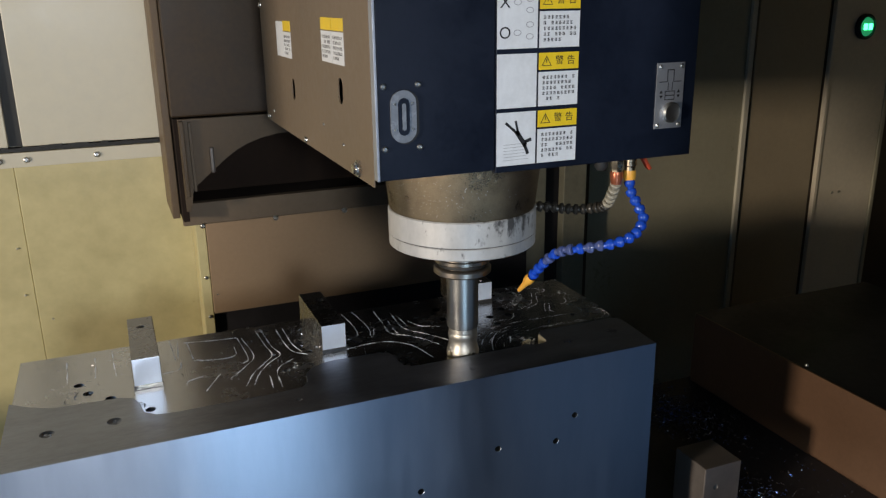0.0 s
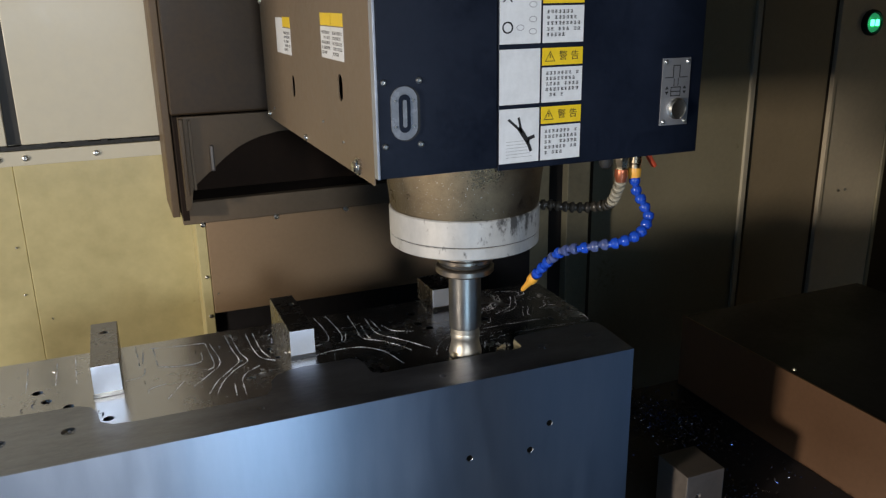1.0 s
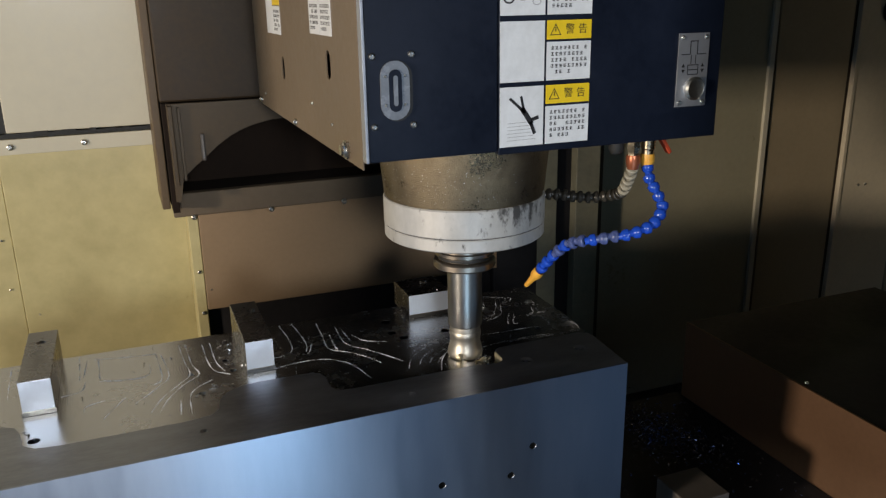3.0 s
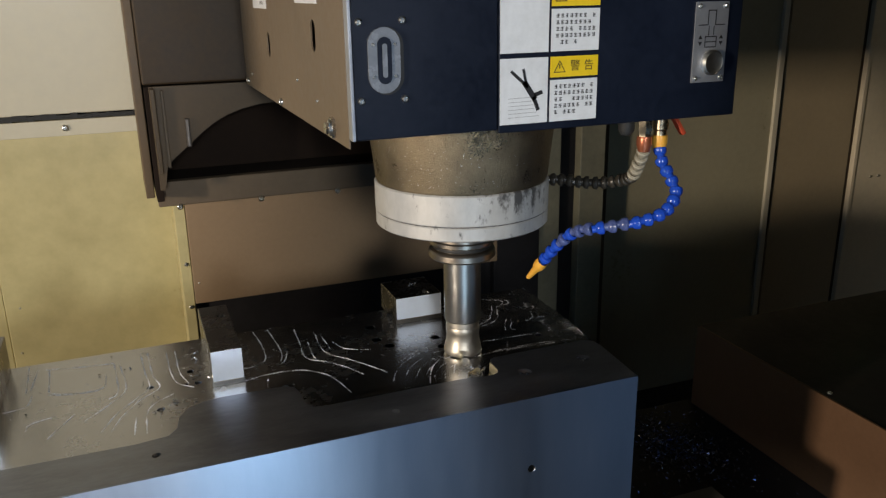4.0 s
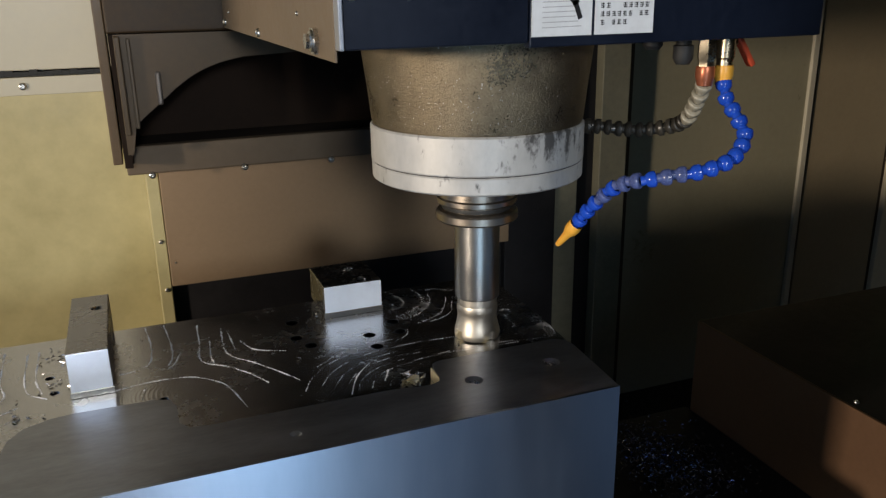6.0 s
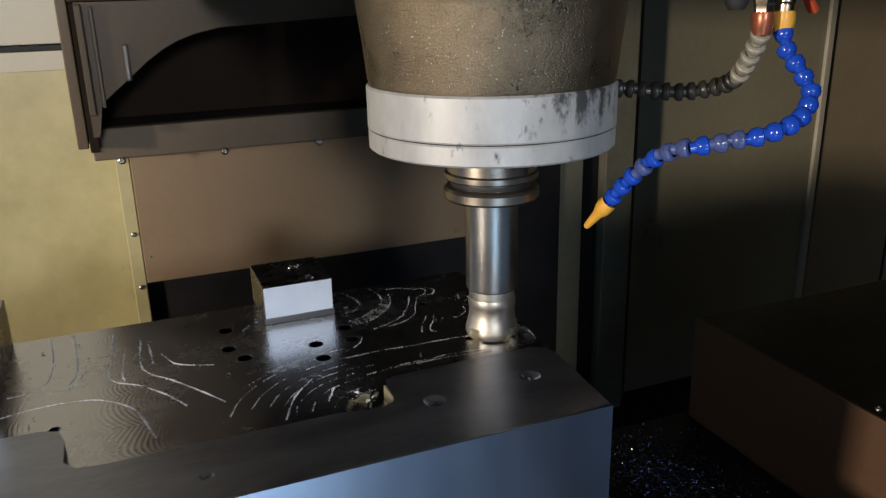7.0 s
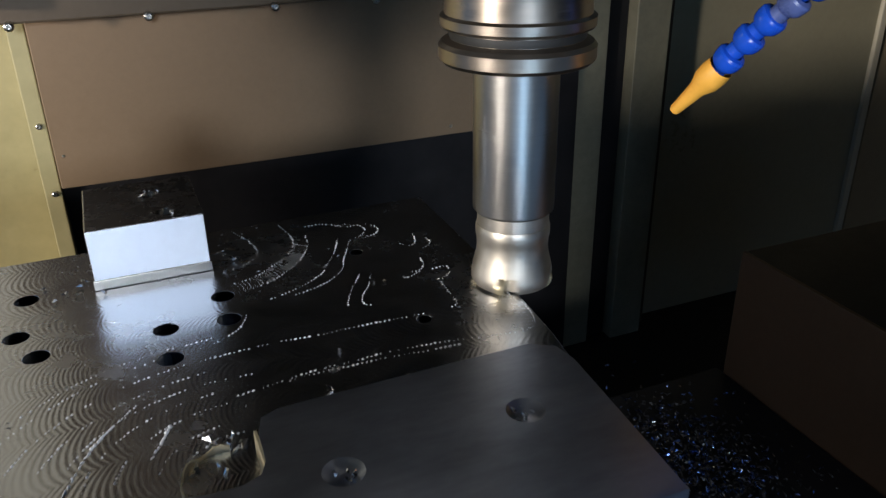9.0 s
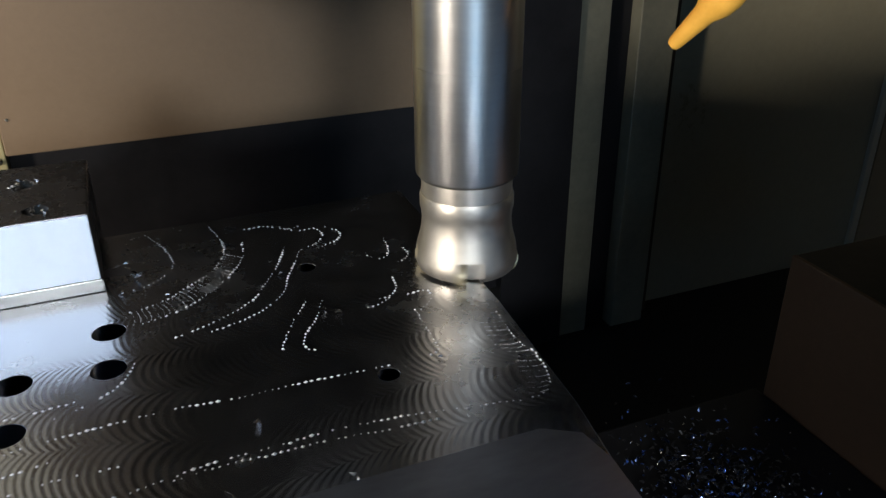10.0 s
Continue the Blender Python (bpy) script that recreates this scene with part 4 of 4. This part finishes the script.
def cusp_row(points, step=0.0028, r=0.00080, skip=0.04):
    """One row of cusps that swells and fades along its way."""
    beat, start = rng.uniform(90, 170), rng.uniform(0, 6.3)
    run = 0.0
    for p, q in zip(line := smooth_line([(x, y, 0) for x, y in points], step), line[1:]):
        run += (q - p).length
        swell = 0.75 + 0.25 * math.sin(run * beat + start)
        if rng.random() < skip + 0.30 * (1 - swell):
            continue
        d = (q - p).normalized()
        n = Vector((-d.y, d.x, 0))
        s = r * swell * rng.uniform(0.6, 1.25)
        p = p + n * rng.gauss(0, r * 0.25)
        base = [p + d * s * 1.3, p + n * s, p - d * s * 1.3, p - n * s]
        low = [marks.verts.new((v.x, v.y, 0)) for v in base]
        peak = marks.verts.new((p.x, p.y, s * 0.8))
        for k in range(4):
            marks.faces.new((low[k], low[(k + 1) % 4], peak))


# coarse scallops round the end of the block
cusp_row([(0.177, 0.265), (0.185, 0.245), (0.189, 0.223), (0.183, 0.209), (0.173, 0.201), (0.162, 0.198)])
LADDER_A = [(0.213, 0.262), (0.217, 0.242), (0.216, 0.223), (0.207, 0.205), (0.194, 0.193), (0.179, 0.181), (0.161, 0.176)]
cusp_row(LADDER_A)
LADDER_B = [(0.228, 0.234), (0.225, 0.215), (0.215, 0.196), (0.201, 0.180), (0.184, 0.168), (0.162, 0.162)]
cusp_row(LADDER_B)
cusp_row([(0.249, 0.218), (0.240, 0.196), (0.230, 0.179), (0.224, 0.168), (0.212, 0.158), (0.194, 0.149), (0.178, 0.144)])
cusp_row([(0.232, 0.251), (0.245, 0.250), (0.255, 0.242), (0.267, 0.244)])
cusp_row([(0.252, 0.246), (0.261, 0.237), (0.271, 0.236), (0.273, 0.225), (0.266, 0.216), (0.257, 0.212), (0.251, 0.199), (0.243, 0.182), (0.238, 0.168), (0.226, 0.155), (0.213, 0.148), (0.196, 0.143)])
cusp_row([(0.277, 0.236), (0.283, 0.227), (0.280, 0.217), (0.270, 0.212), (0.262, 0.208)])
cusp_row([(0.305, 0.211), (0.303, 0.195), (0.299, 0.186), (0.293, 0.185), (0.288, 0.193)])
cusp_row([(0.311, 0.192), (0.311, 0.183), (0.304, 0.177), (0.299, 0.180)])
cusp_row([(0.294, 0.161), (0.292, 0.149), (0.285, 0.143), (0.275, 0.145)])
cusp_row([(0.286, 0.142), (0.277, 0.137), (0.269, 0.137)])
cusp_row([(0.254, 0.152), (0.248, 0.138), (0.238, 0.122), (0.237, 0.113), (0.244, 0.108)])
cusp_row([(0.246, 0.154), (0.237, 0.139), (0.229, 0.123), (0.227, 0.117), (0.231, 0.113)])
cusp_row([(0.296, 0.142), (0.306, 0.142), (0.305, 0.133), (0.294, 0.123)])
cusp_row([(0.294, 0.126), (0.293, 0.106), (0.292, 0.090), (0.284, 0.086)])
OUTLINE = [(0.330, 0.109), (0.328, 0.082), (0.331, 0.071), (0.328, 0.052), (0.322, 0.044), (0.313, 0.042), (0.300, 0.044), (0.283, 0.046)]
cusp_row(OUTLINE)
cusp_row([(0.267, 0.086), (0.249, 0.087), (0.225, 0.088), (0.201, 0.088), (0.182, 0.090), (0.163, 0.090), (0.142, 0.089), (0.126, 0.088)])
cusp_row([(0.283, 0.047), (0.266, 0.050), (0.249, 0.052), (0.230, 0.053), (0.210, 0.052), (0.192, 0.052), (0.174, 0.050), (0.156, 0.047), (0.141, 0.045)])
cusp_row([(0.276, 0.044), (0.253, 0.045), (0.231, 0.048), (0.209, 0.048), (0.189, 0.049), (0.168, 0.047)])
cusp_row([(0.164, 0.130), (0.157, 0.116), (0.143, 0.106), (0.127, 0.100)])
cusp_row([(0.152, 0.012), (0.190, 0.0125), (0.240, 0.0135), (0.296, 0.0145)])
# finer contour passes further along the block
FINE = dict(step=0.0014, r=0.00112, skip=0.0)
cusp_row([(-0.141, 0.264), (-0.137, 0.207), (-0.140, 0.158), (-0.157, 0.142), (-0.173, 0.138)], **FINE)
cusp_row([(-0.119, 0.266), (-0.114, 0.197), (-0.115, 0.163), (-0.121, 0.140)], **FINE)
cusp_row([(-0.105, 0.173), (-0.113, 0.146), (-0.123, 0.131)], **FINE)
cusp_row([(-0.080, 0.249), (-0.082, 0.194), (-0.084, 0.139), (-0.058, 0.113), (-0.037, 0.085), (-0.021, 0.054)], **FINE)
cusp_row([(-0.070, 0.193), (-0.073, 0.148), (-0.071, 0.128)], **FINE)
cusp_row([(-0.053, 0.226), (-0.054, 0.150), (-0.027, 0.109), (-0.001, 0.069), (0.012, 0.046)], **FINE)
cusp_row([(-0.046, 0.207), (-0.044, 0.157)], **FINE)
cusp_row([(-0.035, 0.178), (-0.022, 0.147), (0.011, 0.129)], **FINE)
cusp_row([(-0.177, 0.100), (-0.143, 0.107), (-0.099, 0.102), (-0.070, 0.075), (-0.060, 0.050), (-0.051, 0.009)], **FINE)
cusp_row([(0.092, 0.058), (0.070, 0.030), (0.054, -0.008)], **FINE)
cusp_row([(0.107, 0.032), (0.096, 0.009)], **FINE)
cusp_row([(-0.345, 0.227), (-0.341, 0.136), (-0.352, 0.117)], **FINE)
cusp_row([(-0.338, 0.224), (-0.331, 0.140), (-0.352, 0.101), (-0.381, 0.066)], **FINE)
cusp_row([(-0.309, 0.254), (-0.305, 0.182), (-0.301, 0.132), (-0.319, 0.103), (-0.344, 0.068), (-0.361, 0.029)], **FINE)
cusp_row([(-0.299, 0.250), (-0.295, 0.168), (-0.288, 0.127), (-0.312, 0.100), (-0.335, 0.064), (-0.350, 0.024)], **FINE)
cusp_row([(-0.273, 0.239), (-0.271, 0.167), (-0.264, 0.129), (-0.244, 0.108)], **FINE)
cusp_row([(-0.261, 0.240), (-0.259, 0.162), (-0.250, 0.123)], **FINE)
cusp_row([(-0.272, 0.099), (-0.293, 0.084), (-0.306, 0.059), (-0.309, 0.004)], **FINE)
cusp_row([(-0.320, 0.051), (-0.323, 0.004)], **FINE)
cusp_row([(-0.430, 0.161), (-0.400, 0.152), (-0.373, 0.150)], **FINE)
cusp_row([(-0.435, 0.246), (-0.392, 0.237), (-0.345, 0.231)], **FINE)
cusp_row([(-0.459, 0.263), (-0.456, 0.177)], **FINE)
cusp_row([(-0.431, 0.244), (-0.428, 0.169)], **FINE)
cusp_row([(-0.425, 0.163), (-0.383, 0.149), (-0.359, 0.157), (-0.356, 0.194)], **FINE)
cusp_row([(-0.448, 0.167), (-0.453, 0.137), (-0.480, 0.129)], **FINE)
cusp_row([(-0.421, 0.093), (-0.444, 0.084), (-0.448, 0.067)], **FINE)
cusp_row([(-0.393, 0.091), (-0.422, 0.037)], **FINE)
cusp_row([(-0.627, 0.240), (-0.624, 0.149)], **FINE)
cusp_row([(-0.583, 0.243), (-0.582, 0.157)], **FINE)
cusp_row([(-0.556, 0.264), (-0.551, 0.150)], **FINE)
cusp_row([(-0.447, 0.252), (-0.451, 0.183)], **FINE)
for k in range(9):
    # arcs swept round the corner of the rim
    r, lean = 0.026 + 0.0125 * k + rng.uniform(-0.004, 0.004), rng.uniform(-12, 12)
    cusp_row([(0.138 + 1.15 * r * math.cos(radians(a + lean)), max(-0.033, -0.012 + r * math.sin(radians(a + lean)))) for a in range(75 + 3 * k, 176 - 2 * k, 16)], r=0.00075, skip=0.22)


def ladder(one, two, n):
    """Short ribs between two neighbouring rows."""
    p, q = smooth_line([(x, y, 0) for x, y in one], 0.0008), smooth_line([(x, y, 0) for x, y in two], 0.0008)
    for k in range(n):
        a, b = p[int((len(p) - 1) * k / (n - 1))], q[int((len(q) - 1) * k / (n - 1))]
        c = (a + b) / 2 + Vector((0.0012, -0.0012, 0))
        cusp_row([(a.x, a.y), (c.x, c.y), (b.x, b.y)], step=0.0008, r=0.00027, skip=0.22)


ladder(LADDER_A[2:], LADDER_B[1:], 30)
ladder(OUTLINE[:5], [(x - 0.012, y + 0.003) for x, y in OUTLINE[:5]], 18)
cusps = part("scalloped_texture", marks, M_GLINT, work, "scalloped rows left by the cutter, glints put into pale colour")
cusps.location.z = TOP - BED + 0.0005
cusps["kind"] = "stuff"

# chips


def chip_mesh(bm, p, size, rng):
    """A small curled splinter."""
    turn = Euler((rng.uniform(-0.6, 0.6), rng.uniform(-0.6, 0.6), rng.uniform(0, 6.3))).to_matrix()
    pts = [(-1.0, -0.4, 0.05), (1.0, -0.3, 0.25), (0.8, 0.4, 0.5), (-0.7, 0.4, 0.12), (0.1, 0.0, 0.75)]
    v = [bm.verts.new(Vector(p) + turn @ (Vector(q) * size * rng.uniform(0.8, 1.2))) for q in pts]
    for a, b, c in ((0, 1, 4), (1, 2, 4), (2, 3, 4), (3, 0, 4), (0, 2, 1), (0, 3, 2)):
        bm.faces.new((v[a], v[b], v[c]))


rng = random.Random(5)
HEAPS = ((0.68, 0.26, 0.040, 0.06, 0.42), (0.37, -0.10, 0.030, 0.05, 0.60), (0.365, 0.10, 0.018, 0.07, 0.72), (0.60, -0.12, 0.04, 0.05, 0.86))
for name, mat, n, size in (("chip_pile", M_CHIP, 620, 0.0017), ("chip_pile", M_CHIP_BLUE_LIT, 1300, 0.0026), ("chip_pile", M_BLACK, 1500, 0.0032)):
    bm = bmesh.new()
    for k in range(n):
        pick = rng.random()
        x, y = rng.uniform(0.32, 0.82), rng.uniform(-0.25, 0.40)
        for cx, cy, sx, sy, share in HEAPS:
            if pick < share:
                x, y = rng.gauss(cx, sx), rng.gauss(cy, sy)
                break
        if x < 0.342 or x > 0.83 or (0.45 < x < 0.55 and -0.12 < y < -0.01):
            continue
        chip_mesh(bm, (x, y, rng.uniform(0.0, 0.010)), size * rng.uniform(0.5, 1.5), rng)
    pile = part(name, bm, mat)
    pile.location.z = BED + 0.0005
    riding(tagged(pile, "scattered small steel chips on the table", "chips", kind="stuff"))
bm = bmesh.new()
for k in range(46):
    chip_mesh(bm, (rng.uniform(-0.68, 0.30), rng.uniform(0.05, 0.26), 0.0008), rng.uniform(0.0010, 0.0026), rng)
for x, y in ((0.206, 0.067), (0.233, 0.024), (-0.59, 0.10), (0.02, 0.10), (0.19, 0.03)):
    chip_mesh(bm, (x, y, 0.001), 0.003, rng)
for cx, cy, n, spread in ((-0.236, 0.215, 14, 0.012), (-0.237, 0.140, 12, 0.010), (-0.262, 0.070, 12, 0.012), (-0.295, 0.085, 10, 0.014), (0.128, 0.000, 16, 0.010), (-0.530, 0.020, 12, 0.012),
                           (-0.650, 0.070, 10, 0.012), (0.065, 0.205, 8, 0.008), (-0.600, 0.110, 8, 0.012), (0.165, 0.215, 8, 0.010)):
    for k in range(n):
        chip_mesh(bm, (rng.gauss(cx, spread), rng.gauss(cy, spread), 0.0008), rng.uniform(0.0014, 0.0034), rng)
for cx, cy, cz, n in ((0.175, -0.051, RIM - TOP - 0.004, 9), (0.270, -0.044, RIM - TOP - 0.004, 9), (-0.643, -0.034, RIM - TOP - 0.003, 12), (-0.556, -0.033, RIM - TOP - 0.003, 8), (0.121, 0.258, 0.0435, 9), (0.129, 0.219, 0.0435, 8)):
    for k in range(n):
        chip_mesh(bm, (rng.gauss(cx, 0.0038), rng.gauss(cy, 0.0038), cz), rng.uniform(0.0009, 0.0021), rng)
loose = part("loose_chips", bm, M_CHIP)
loose.location.z = TOP + 0.0008
riding(tagged(loose, "loose bright chips on the milled floor", "chips", kind="stuff"))
shaving = riding(thing("shaving", "thin bright steel burr curled round the rim's notch", "shaving", (0.127, -0.020, TOP)))
curl = bmesh.new()
last = None
for k in range(13):
    a = radians(75 + 11 * k)
    row = [curl.verts.new((0.0205 * math.cos(a), 0.0225 * math.sin(a), z)) for z in (0.0003, 0.0035 + 0.0015 * math.sin(k * 1.3))]
    if last:
        curl.faces.new((last[0], row[0], row[1], last[1]))
    last = row
solid_curl = part("strip", curl, M_SHAVING, shaving)
solid_curl.modifiers.new("thick", "SOLIDIFY").thickness = 0.0008


def motions():
    for ob, at, turn in riders:
        walk(ob, [(t, pose(at.x + dx, at.y + dy, at.z, 0, 0, math.degrees(turn))) for t, dx, dy in TRAVEL])
    walk(tool, [(k / 15, pose(0, 0, 1.0, 0, 0, 73.0 * k)) for k in range(151)])


motions()
